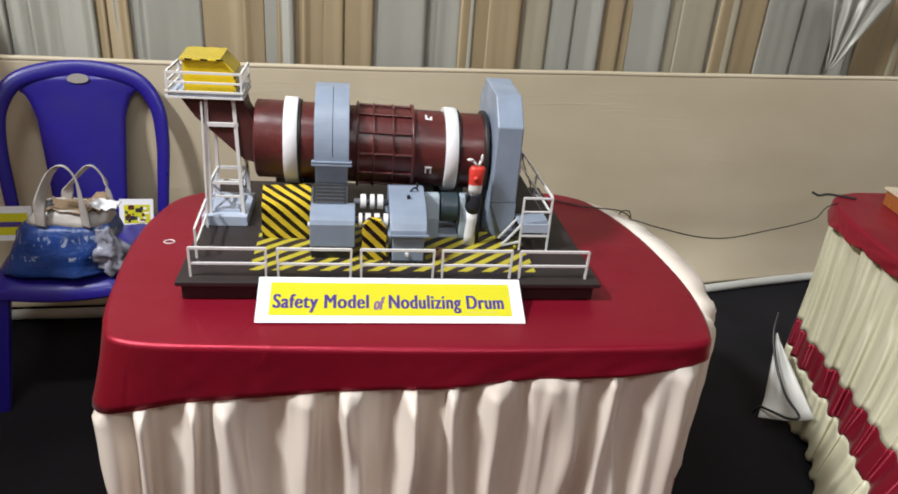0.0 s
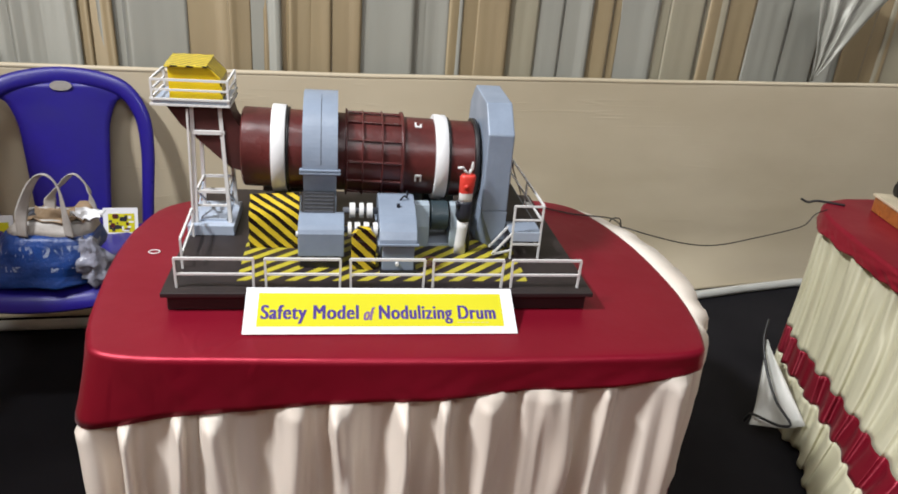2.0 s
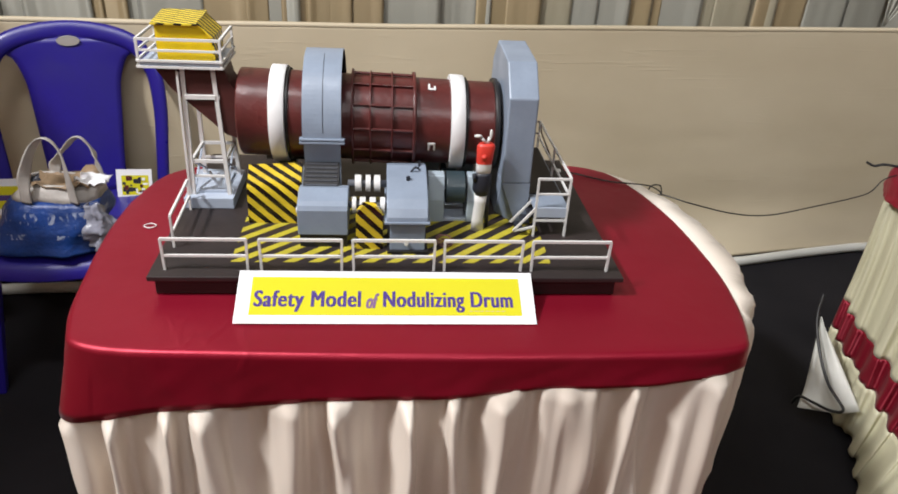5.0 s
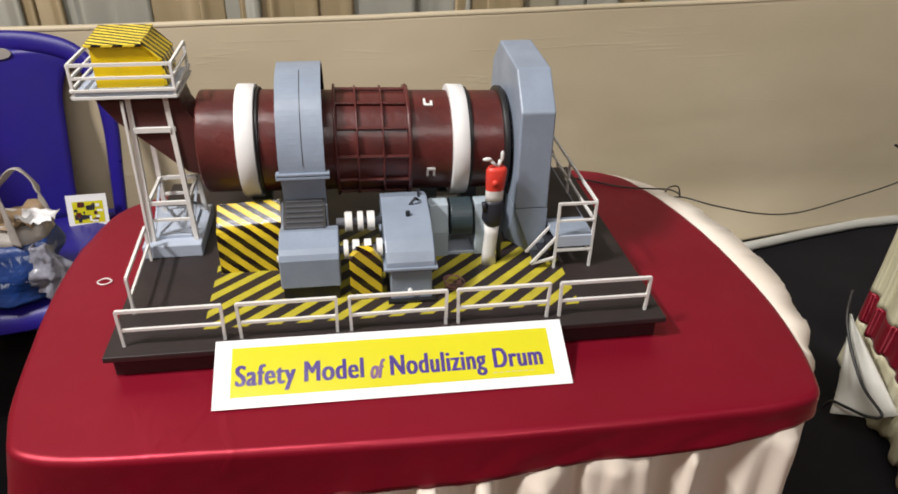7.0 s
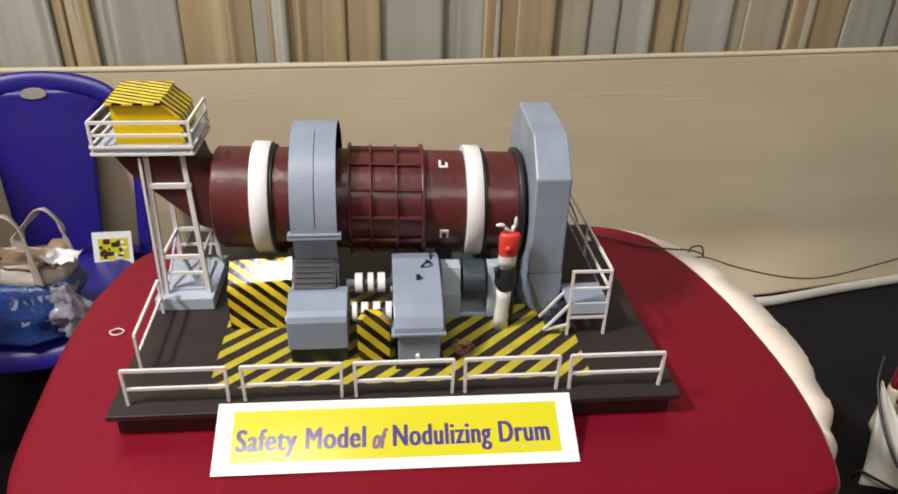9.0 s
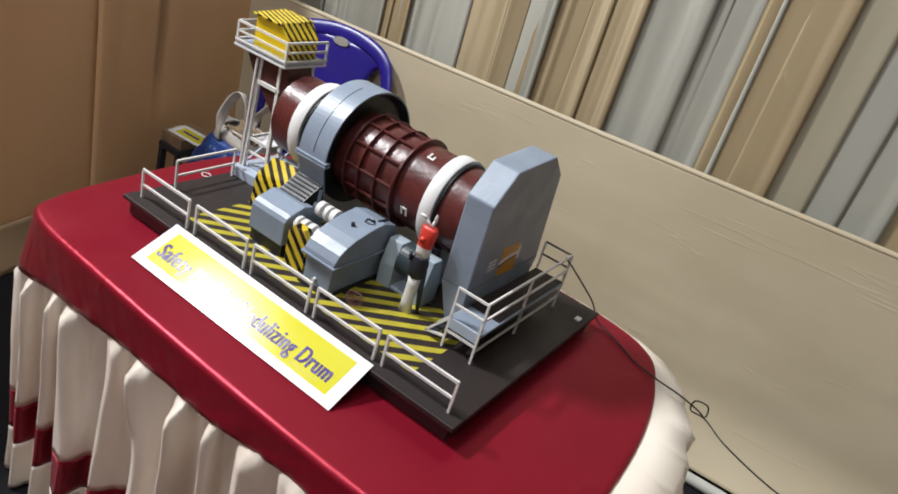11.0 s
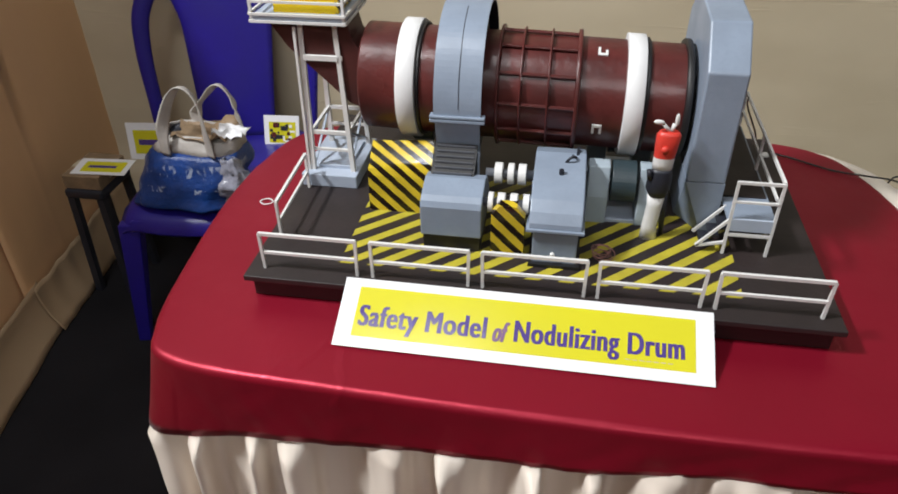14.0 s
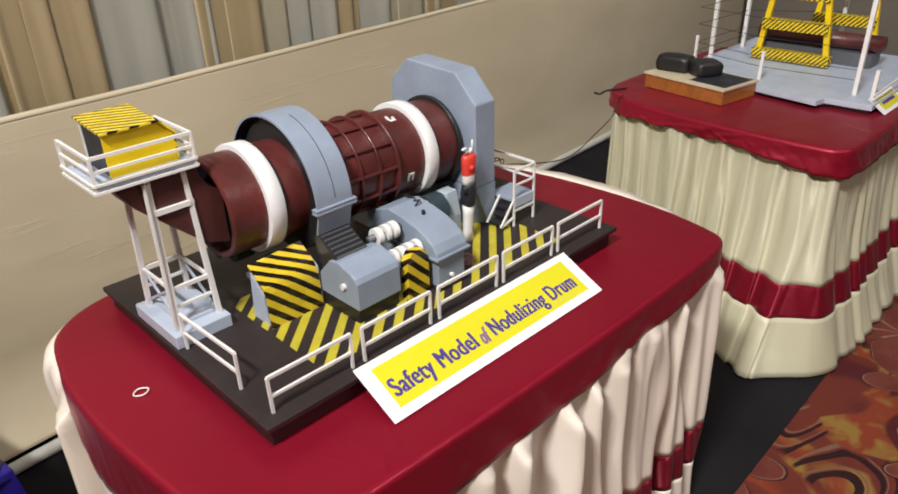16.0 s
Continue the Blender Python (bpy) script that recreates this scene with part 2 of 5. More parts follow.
M["wood"] = surface("wood_orange", (0.36, 0.125, 0.030), 0.6, 0.32, scale=6, fine=60, stretch=(1, 8, 8))
M["brown_paper"] = surface("brown_paper", (0.28, 0.19, 0.11), 0.6, 0.6, scale=20)
M["straw"] = surface("board_cream", (0.55, 0.47, 0.33), 0.8, 0.5)
M["red"] = surface("red_paint", (0.62, 0.045, 0.03), 0.8, 0.45)
M["navy"] = surface("dark_navy", (0.018, 0.020, 0.030), 0.7, 0.5)
M["orange"] = surface("print_orange", (0.62, 0.30, 0.04), 0.85, 0.35)
M["table_wood"] = surface("table_ply", (0.30, 0.20, 0.11), 0.7, 0.6)


def carpet_material():
    """Woven hall carpet: rust ground, orange clouds, scattered dark-outlined flowers and scrolls."""
    m, t, b = base_material("patterned_carpet", 0.95, 0, 0.15)
    co = t.nodes.new("ShaderNodeTexCoord")
    warp = t.nodes.new("ShaderNodeVectorMath")
    warp.operation = "ADD"
    wn = node(t, "ShaderNodeTexNoise", Scale=5.0, Detail=1.0)
    t.links.new(co.outputs["Object"], wn.inputs["Vector"])
    soft = t.nodes.new("ShaderNodeVectorMath")
    soft.operation = "SCALE"
    soft.inputs["Scale"].default_value = 0.10
    t.links.new(wn.outputs["Color"], soft.inputs[0])
    t.links.new(co.outputs["Object"], warp.inputs[0])
    t.links.new(soft.outputs[0], warp.inputs[1])
    v = node(t, "ShaderNodeTexVoronoi", Scale=1.7, Randomness=0.8)
    v.voronoi_dimensions = "2D"
    t.links.new(warp.outputs[0], v.inputs["Vector"])
    away = t.nodes.new("ShaderNodeVectorMath")
    away.operation = "SUBTRACT"
    t.links.new(warp.outputs[0], away.inputs[0])
    t.links.new(v.outputs["Position"], away.inputs[1])
    xyz = t.nodes.new("ShaderNodeSeparateXYZ")
    t.links.new(away.outputs[0], xyz.inputs[0])
    ang = math_node(t, "ARCTAN2", xyz.outputs[1], xyz.outputs[0])
    rad = math_node(t, "MULTIPLY", v.outputs["Distance"], 1 / 1.7)
    # petals: scalloped outline, nested rims and fine veins
    petal = math_node(t, "ABSOLUTE", math_node(t, "SINE", math_node(t, "MULTIPLY", ang, 3.5)))
    edge = math_node(t, "SUBTRACT", rad, math_node(t, "ADD", math_node(t, "MULTIPLY", petal, 0.125), 0.085))
    inside = math_node(t, "LESS_THAN", edge, 0.0)

    def band(v_, lo, hi):
        return math_node(t, "MULTIPLY", math_node(t, "GREATER_THAN", v_, lo), math_node(t, "LESS_THAN", v_, hi))

    ground = mix(t, (0.075, 0.013, 0.016), (0.130, 0.027, 0.018), ramp(t, noise_at(t, 2.6, 2, dist=1.2), 0.45, 0.58))
    gold = mix(t, (0.240, 0.137, 0.034), (0.202, 0.039, 0.018), ramp(t, noise_at(t, 7.0, 2, dist=1.0), 0.42, 0.56))
    ground = mix(t, ground, gold, ramp(t, noise_at(t, 2.2, 2, dist=1.5), 0.60, 0.63))
    # long fronds: nested dark and pale lines
    scroll = math_node(t, "FRACT", math_node(t, "MULTIPLY", noise_at(t, 2.0, 0.5, (1.0, 1.9, 1.0), 0.5), 17.0))
    leafy = ramp(t, noise_at(t, 2.6, 1.0), 0.52, 0.55)
    c = mix(t, ground, (0.023, 0.009, 0.010), math_node(t, "MULTIPLY", band(scroll, 0.30, 0.62), leafy))
    c = mix(t, c, (0.176, 0.088, 0.060), math_node(t, "MULTIPLY", band(scroll, 0.70, 0.80), leafy))
    rays = math_node(t, "MULTIPLY", math_node(t, "GREATER_THAN", math_node(t, "COSINE", math_node(t, "MULTIPLY", ang, 7.0)), 0.90), math_node(t, "LESS_THAN", rad, 0.085))
    flower = mix(t, (0.153, 0.042, 0.029), (0.120, 0.029, 0.022), ramp(t, noise_at(t, 9.0, 2), 0.40, 0.62))
    flower = mix(t, flower, (0.247, 0.143, 0.098), rays)
    flower = mix(t, flower, (0.260, 0.156, 0.104), math_node(t, "LESS_THAN", rad, 0.013))
    c = mix(t, c, flower, inside)
    c = mix(t, c, (0.195, 0.101, 0.068), band(edge, -0.003, 0.002))
    c = mix(t, c, (0.034, 0.012, 0.012), band(edge, 0.002, 0.009))
    fuzz = noise_at(t, 420, 2)
    c = mix(t, c, (0.078, 0.026, 0.021), math_node(t, "MULTIPLY", ramp(t, fuzz, 0.45, 0.8), 0.30))
    t.links.new(c, b.inputs["Base Color"])
    bump(t, b, fuzz, 0.5, 0.003)
    return m


M["carpet"] = carpet_material()

# ---------------- building helpers ----------------


def link(name, bm, material, smooth=False, bevel=0.0):
    me = bpy.data.meshes.new(name)
    bmesh.ops.recalc_face_normals(bm, faces=bm.faces)
    bm.to_mesh(me)
    bm.free()
    for mm in material if isinstance(material, (list, tuple)) else [material]:
        me.materials.append(mm)
    if smooth:
        for p in me.polygons:
            p.use_smooth = True
    ob = new(name, me)
    if bevel:
        mod = ob.modifiers.new("bevel", "BEVEL")
        mod.width, mod.segments, mod.limit_method = bevel, 2, "ANGLE"
    return ob


def thing(name, place, label, category, group="", kind=""):
    ob = new(name)
    ob.location = place
    ob.empty_display_size = 0.05
    return tagged(ob, label, category, group, kind)


def part(name, bm, material, parent, label="", smooth=False, bevel=0.0):
    """One mesh, in world coordinates, under a thing or a part."""
    ob = link(name, bm, material, smooth, bevel)
    ob.parent = parent
    ob.matrix_parent_inverse = Matrix.Translation(-parent.location)
    return tagged(ob, label)


def solo(name, bm, material, label, category, group="", kind="", smooth=False, bevel=0.0):
    return tagged(link(name, bm, material, smooth, bevel), label, category, group, kind)


def box(x0, x1, y0, y1, z0, z1, bm=None):
    bm = bm or bmesh.new()
    v = [bm.verts.new(p) for p in ((x0, y0, z0), (x1, y0, z0), (x1, y1, z0), (x0, y1, z0), (x0, y0, z1), (x1, y0, z1), (x1, y1, z1), (x0, y1, z1))]
    for f in ((0, 3, 2, 1), (4, 5, 6, 7), (0, 1, 5, 4), (1, 2, 6, 5), (2, 3, 7, 6), (3, 0, 4, 7)):
        bm.faces.new([v[i] for i in f])
    return bm


def prism(profile, axis, lo, hi, bm=None):
    """A profile of (a, b) pairs extruded along axis x (profile y, z), y (profile x, z) or z (profile x, y)."""
    bm = bm or bmesh.new()

    def at(p, d):
        return {"x": (d, p[0], p[1]), "y": (p[0], d, p[1]), "z": (p[0], p[1], d)}[axis]

    a = [bm.verts.new(at(p, lo)) for p in profile]
    b = [bm.verts.new(at(p, hi)) for p in profile]
    bm.faces.new(a)
    bm.faces.new(b[::-1])
    n = len(profile)
    for i in range(n):
        bm.faces.new((a[i], b[i], b[(i + 1) % n], a[(i + 1) % n]))
    return bm


def rod(p, q, r, bm=None, sides=8, r2=None):
    bm = bm or bmesh.new()
    p, q = Vector(p), Vector(q)
    d = (q - p).normalized()
    u = d.orthogonal().normalized()
    w = d.cross(u)
    rings = []
    for c, rad in ((p, r), (q, r if r2 is None else r2)):
        rings.append([bm.verts.new(c + rad * (math.cos(a) * u + math.sin(a) * w)) for a in (2 * math.pi * i / sides for i in range(sides))])
    bm.faces.new(rings[0][::-1])
    bm.faces.new(rings[1])
    for i in range(sides):
        bm.faces.new((rings[0][i], rings[0][(i + 1) % sides], rings[1][(i + 1) % sides], rings[1][i]))
    return bm


def bar(p, q, w, h, bm=None):
    """A square bar from p to q, w wide and h high."""
    bm = bm or bmesh.new()
    p, q = Vector(p), Vector(q)
    d = (q - p).normalized()
    up = Vector((0, 0, 1)) if abs(d.z) < 0.95 else Vector((0, 1, 0))
    s = d.cross(up).normalized() * (w / 2)
    u = s.cross(d).normalized() * (h / 2)
    a = [bm.verts.new(p + i * s + j * u) for i, j in ((-1, -1), (1, -1), (1, 1), (-1, 1))]
    b = [bm.verts.new(q + i * s + j * u) for i, j in ((-1, -1), (1, -1), (1, 1), (-1, 1))]
    bm.faces.new(a[::-1])
    bm.faces.new(b)
    for i in range(4):
        bm.faces.new((a[i], a[(i + 1) % 4], b[(i + 1) % 4], b[i]))
    return bm


def smooth_path(points, steps=10, closed=False):
    """A Catmull-Rom curve through the points."""
    pts = [Vector(p) for p in points]
    n = len(pts)
    out = []
    for i in range(n if closed else n - 1):
        if closed:
            p0, p1, p2, p3 = (pts[(i + k) % n] for k in (-1, 0, 1, 2))
        else:
            p0, p1, p2, p3 = pts[max(i - 1, 0)], pts[i], pts[i + 1], pts[min(i + 2, n - 1)]
        for s in range(steps):
            u = s / steps
            out.append(0.5 * (2 * p1 + (p2 - p0) * u + (2 * p0 - 5 * p1 + 4 * p2 - p3) * u * u + (3 * p1 - p0 - 3 * p2 + p3) * u ** 3))
    if not closed:
        out.append(pts[-1])
    return out


def tube(path, r, bm=None, sides=8, flat=1.0):
    """A round or flattened tube along a path."""
    bm = bm or bmesh.new()
    rings = []
    n = len(path)
    ref = Vector((0.13, 0.31, 0.94))
    for i, p in enumerate(path):
        d = (path[min(i + 1, n - 1)] - path[max(i - 1, 0)]).normalized()
        u = d.cross(ref)
        u = u.normalized() if u.length > 1e-4 else d.orthogonal().normalized()
        w = u.cross(d)
        rings.append([bm.verts.new(p + r * math.cos(a) * u + r * flat * math.sin(a) * w) for a in (2 * math.pi * k / sides for k in range(sides))])
    for a, b in zip(rings, rings[1:]):
        for k in range(sides):
            bm.faces.new((a[k], a[(k + 1) % sides], b[(k + 1) % sides], b[k]))
    bm.faces.new(rings[0][::-1])
    bm.faces.new(rings[-1])
    return bm


def grid_mesh(rows, closed=False, bm=None, material_index=0):
    """A sheet from rows of points."""
    bm = bm or bmesh.new()
    vs = [[bm.verts.new(p) for p in row] for row in rows]
    for a, b in zip(vs, vs[1:]):
        n = len(a)
        for k in range(n if closed else n - 1):
            f = bm.faces.new((a[k], a[(k + 1) % n], b[(k + 1) % n], b[k]))
            f.material_index = material_index
            f.smooth = True
    return bm

# ---------------- the hall ----------------


def screen_line(x):
    """Where the low cloth screen stands, and how high it is there."""
    return 1.42 + 0.07 * x, 0.954 + 0.012 * max(x, 0.0)


def span(v, a, b):
    return min(max((v - a) / (b - a), 0.0), 1.0)


def plain_box(name, x0, x1, y0, y1, z0, z1, material, label, category):
    return solo(name, box(x0, x1, y0, y1, z0, z1), material, label, category, kind="structure")


def mat_edge(x):
    """Where the black mat meets the patterned carpet."""
    return -0.335 + 0.028 * x


EDGE = [(x, mat_edge(x)) for x in (-4.9, 5.2)]
solo("floor", prism([(-4.9, -5.2), (5.2, -5.2), EDGE[1], EDGE[0]], "z", -0.06, 0.0), M["carpet"], "red and orange carpet with a dark scroll pattern", "floor", kind="structure")
solo("floor_mat", prism([EDGE[0], EDGE[1], (5.2, 2.6), (-4.9, 2.6)], "z", -0.06, 0.004), M["mat"], "matt black mat laid under the display tables", "floor mat", kind="structure")
# Unseen ceiling and outer walls, kept dark to cut bounced light.
plain_box("ceiling", -4.9, 5.2, -5.2, 2.6, 6.0, 6.1, M["ceiling"], "plain dark grey ceiling closing the unseen top of the hall", "ceiling")
plain_box("wall_north", -4.9, 5.2, 2.5, 2.6, 0.0, 6.0, M["plaster"], "plain plaster wall behind the drapes", "wall")
plain_box("wall_south", -4.9, 5.2, -5.2, -5.1, 0.0, 6.0, M["plaster"], "plain plaster wall of the hall", "wall")
plain_box("wall_west", -4.9, -4.8, -5.1, 2.5, 0.0, 6.0, M["plaster"], "plain plaster wall of the hall", "wall")
plain_box("wall_east", 5.1, 5.2, -5.1, 2.5, 0.0, 6.0, M["plaster"], "plain plaster wall of the hall", "wall")


def hem_out(x):
    """How far the foot of the cloth is pulled forward over the floor."""
    return 0.16 - 0.03 * span(x, -1.0, 1.5) - 0.09 * span(x, 1.5, 2.1) + 0.012 * noise.noise((x * 1.7, 0.4, 2.2))


def low_screen():
    """The waist-high screen covered in beige cloth with long slack creases."""
    rows = []
    for j in range(101):
        f = j / 100
        row = []
        for i in range(241):
            x = -2.3 + 7.2 * i / 240
            y, top = screen_line(x)
            z = 0.035 + (top - 0.035) * f
            slack = math.sin(math.pi * min(max((z - 0.03) / 0.93, 0), 1))
            crease = noise.noise((x * 0.7, z * 5.0 + x * 0.6, 3.1)) * 0.0022 + noise.noise((x * 2.4, z * 16 + x * 0.8, 8.0)) * 0.0010 + noise.noise((x * 16, z * 9, 2.0)) * 0.0012
            flare = hem_out(x) * max(0.0, 1 - z / 0.30) ** 2.2
            row.append((x, y - 0.012 - crease * slack - flare, z))
        rows.append(row)
    ob = thing("low_screen", (0.5, 1.45, 0), "waist-high partition screen covered in creased beige cloth", "screen", kind="structure")
    cloth = part("cover_cloth", grid_mesh(rows), M["screen_cloth"], ob, "creased beige cloth", True)
    cloth.modifiers.new("thick", "SOLIDIFY").thickness = 0.003
    edge = bmesh.new()
    hem = bmesh.new()
    frame_ = bmesh.new()
    xs = [-2.3 + 7.2 * i / 40 for i in range(41)]
    hx = [-2.3 + 7.2 * i / 160 for i in range(161)]
    tube([Vector((x, screen_line(x)[0] - 0.008, screen_line(x)[1] + 0.002 + 0.003 * noise.noise((x * 2, 0, 5)))) for x in xs], 0.010, edge, 8)
    part("top_edge", edge, M["screen_cloth"], ob, "rolled cloth edge over the top rail", True)
    tube([Vector((x, screen_line(x)[0] - 0.016 - hem_out(x) + 0.006 * noise.noise((x * 3, 1, 5)), 0.026)) for x in hx], 0.016, hem, 8, 1.3)
    part("hem", hem, M["white_cloth"], ob, "pale rolled hem near the floor", True)
    for a, b in zip(xs[:-1:8], xs[8::8]):
        bar((a, screen_line(a)[0] + 0.02, 0.5), (b, screen_line(b)[0] + 0.02, 0.5), 0.02, 0.9, frame_)
    part("panel", frame_, M["table_wood"], ob)


low_screen()


def drape(name, p, q, z0, z1, material, label, category, group, pleat, depth, seed, lean=0.0):
    """A hanging cloth between two plan points, in soft irregular pleats."""
    p, q = Vector((*p, 0)), Vector((*q, 0))
    length = (q - p).length
    along = (q - p).normalized()
    out = Vector((along.y, -along.x, 0))
    rnd = random.Random(int(seed * 100))
    folds, at = [], 0.0
    while at < length:
        w = min(pleat * rnd.choice((0.45, 0.7, 0.9, 1.2)) * rnd.uniform(0.85, 1.15), length - at)
        if length - at - w < pleat * 0.25:
            w = length - at
        folds.append((at, w, depth * rnd.uniform(0.5, 1.3), rnd.random() < 0.5, rnd.uniform(-1, 1)))
        at += w + 1e-6
    rows = []
    for j in range(25):
        f = j / 24
        row = []
        for at, w, d0, flip, sway in folds:
            for i in range(15):
                u = i / 14
                r = 1 - u if flip else u
                # a flat run that rolls over at its lapped edge
                out_d = d0 * (0.15 + 0.55 * r + 0.55 * span(r, 0.70, 0.92) * (1 - 0.5 * span(r, 0.92, 1.0)))
                out_d += 0.5 * depth * noise.noise(((at + u * w) * 7, f * 2.5, seed)) + 0.15 * depth * noise.noise(((at + u * w) * 30, f * 4, seed + 4))
                lap = (0.07 * w + 0.004) * span(r, 0.75, 1.0) * (-1 if flip else 1)
                s = at + u * w + lap + 0.012 * sway * (f - 0.4)
                pt = p + along * (s + lean * (1 - f) * 0.1) + out * (out_d - depth * 0.5)
                row.append((pt.x, pt.y, z0 + (z1 - z0) * f))
        rows.append(row)
    ob = solo(name, grid_mesh(rows), material, label, category, group, smooth=True)
    ob.modifiers.new("thick", "SOLIDIFY").thickness = 0.002
    return ob


PANELS = ((-2.30, "grey"), (-1.04, "gold"), (-0.925, "grey"), (-0.655, "gold"), (-0.435, "grey"), (-0.345, "gold"), (-0.205, "gold"), (-0.035, "grey"), (0.150, "grey"), (0.350, "gold"), (0.450, "gold"),
          (0.545, "cream"), (0.670, "grey"), (0.895, "gold"), (1.04, "grey"), (1.17, "cream"), (1.48, "gold"), (1.66, "grey"), (2.15, "gold"), (2.35, "cream"), (2.85, "gold"), (3.05, "grey"), (3.5, "gold"), (3.75, "cream"), (4.3, "grey"), (4.9, "end"))
WORDS = {"grey": "silver-grey", "gold": "dull gold", "cream": "pale cream"}
for k, ((xa, tone), (xb, _)) in enumerate(zip(PANELS, PANELS[1:])):
    drape("backdrop_curtain", (xa - 0.012, 1.53 + 0.07 * xa), (xb + 0.012, 1.53 + 0.07 * xb), 0.25, 3.3, M["drape_" + tone], f"{WORDS[tone]} satin curtain hanging in pleats behind the screen",
          "curtain", "backdrop curtains", 0.20 if tone != "gold" else 0.13, 0.013, 3.0 + k * 1.7, lean=0.5 * noise.noise((k * 2.1, 0, 0)))

drape("side_curtain", (-1.02, -1.9), (-1.52, 0.62), 0.03, 1.62, M["drape_brown"], "wide tan-brown curtain in shallow folds beside the table", "curtain", "side curtains", 0.9, 0.006, 31.0)
drape("side_curtain", (-1.50, 0.58), (-1.60, 1.42), 0.03, 1.62, M["drape_brown"], "tan-brown curtain in shallow folds in the corner", "curtain", "side curtains", 0.5, 0.010, 37.0)
drape("side_curtain", (-1.0, -4.9), (-1.02, -1.9), 0.03, 1.62, M["drape_brown"], "wide tan-brown curtain in shallow folds beside the table", "curtain", "side curtains", 0.42, 0.022, 33.0)


def curtain_foot(p, q, seed):
    """A pale strip of cloth along the foot of the side curtain, spreading onto the floor."""
    p, q = Vector((*p, 0)), Vector((*q, 0))
    along = (q - p).normalized()
    out = Vector((along.y, -along.x, 0))
    rows = []
    for j in range(9):
        f = j / 8
        rows.append([(*(p.lerp(q, i / 90) + out * (0.022 + 0.045 * (1 - f) ** 2 + 0.012 * noise.noise((i * 0.12, f, seed)))).xy, 0.008 + 0.16 * f + 0.012 * noise.noise((i * 0.07, 3.0, seed)) * f) for i in range(91)])
    ob = solo("cloth_strip", grid_mesh(rows), M["drape_tan"], "pale tan strip of cloth lying along the brown curtain", "cloth strip", "cloth strips", smooth=True)
    ob.modifiers.new("thick", "SOLIDIFY").thickness = 0.002


curtain_foot((-1.02, -1.9), (-1.52, 0.62), 3.0)
curtain_foot((-1.50, 0.58), (-1.60, 1.38), 8.0)


# ---------------- cloth-covered tables ----------------


def outline(points, count):
    """A closed smooth plan line, evenly stepped, with outward normals and distance along it."""
    dense = smooth_path([(x, y, 0) for x, y in points], 24, True)
    n = len(dense)
    acc = [0.0]
    for i in range(n):
        acc.append(acc[-1] + (dense[(i + 1) % n] - dense[i]).length)
    total = acc[-1]
    out = []
    k = 0
    for i in range(count):
        s = total * i / count
        while acc[k + 1] < s:
            k += 1
        u = (s - acc[k]) / max(acc[k + 1] - acc[k], 1e-9)
        out.append((dense[k].lerp(dense[(k + 1) % n], u), s))
    res = []
    for i in range(count):
        d = (out[(i + 2) % count][0] - out[i - 2][0]).normalized()
        res.append((out[i][0], Vector((d.y, -d.x, 0)), out[i][1]))
    return res, total


def pleats(s, total, count, depth, seed):
    """Deep irregular folds, closed round the table: how far out and how far along the cloth is moved. depth: 0 at the top, 1 at the hem."""
    a = 2 * math.pi * s / total
    ring = (2.6 * math.cos(a), 2.6 * math.sin(a))
    warp = 1.7 * noise.noise((*ring, seed)) + 0.55 * noise.noise((ring[0] * 3.1, ring[1] * 3.1, seed + 9)) + 0.55 * noise.noise((ring[0] * 4.5, ring[1] * 4.5, depth * 2.4 + seed))
    ph = count * a + 2 * math.pi * warp * 0.5
    size = min(max(0.95 + 1.1 * noise.noise((ring[0] * 4.3, ring[1] * 4.3, seed + 3)), 0.55), 1.4)
    gather = max(0.0, 1 - depth / 0.45)
    ridge = 0.45 * math.cos(ph) + 0.55 * math.asin(0.985 * math.cos(ph)) / 1.40 + 0.26 * gather * math.cos(2 * ph + 3 * warp) + 0.12 * math.cos(3 * ph + 7 * warp) * (0.2 + 0.8 * gather)
    lap = math.sin(2 * ph) + 0.9 * noise.noise((ring[0] * 3, ring[1] * 3, seed + 21)) * math.sin(ph)
    lap += 2.4 * math.cos(ph)
    return ridge * size - 1.1, lap * size * 0.030 * total / count


def smooth_side(p):
    """Where the skirt of the display table is wrapped flat, with no pleats."""
    return span(p.x, 0.56, 0.66) * span(p.y, -0.12, 0.02) * (1 - span(p.x, 0.9, 1.0))


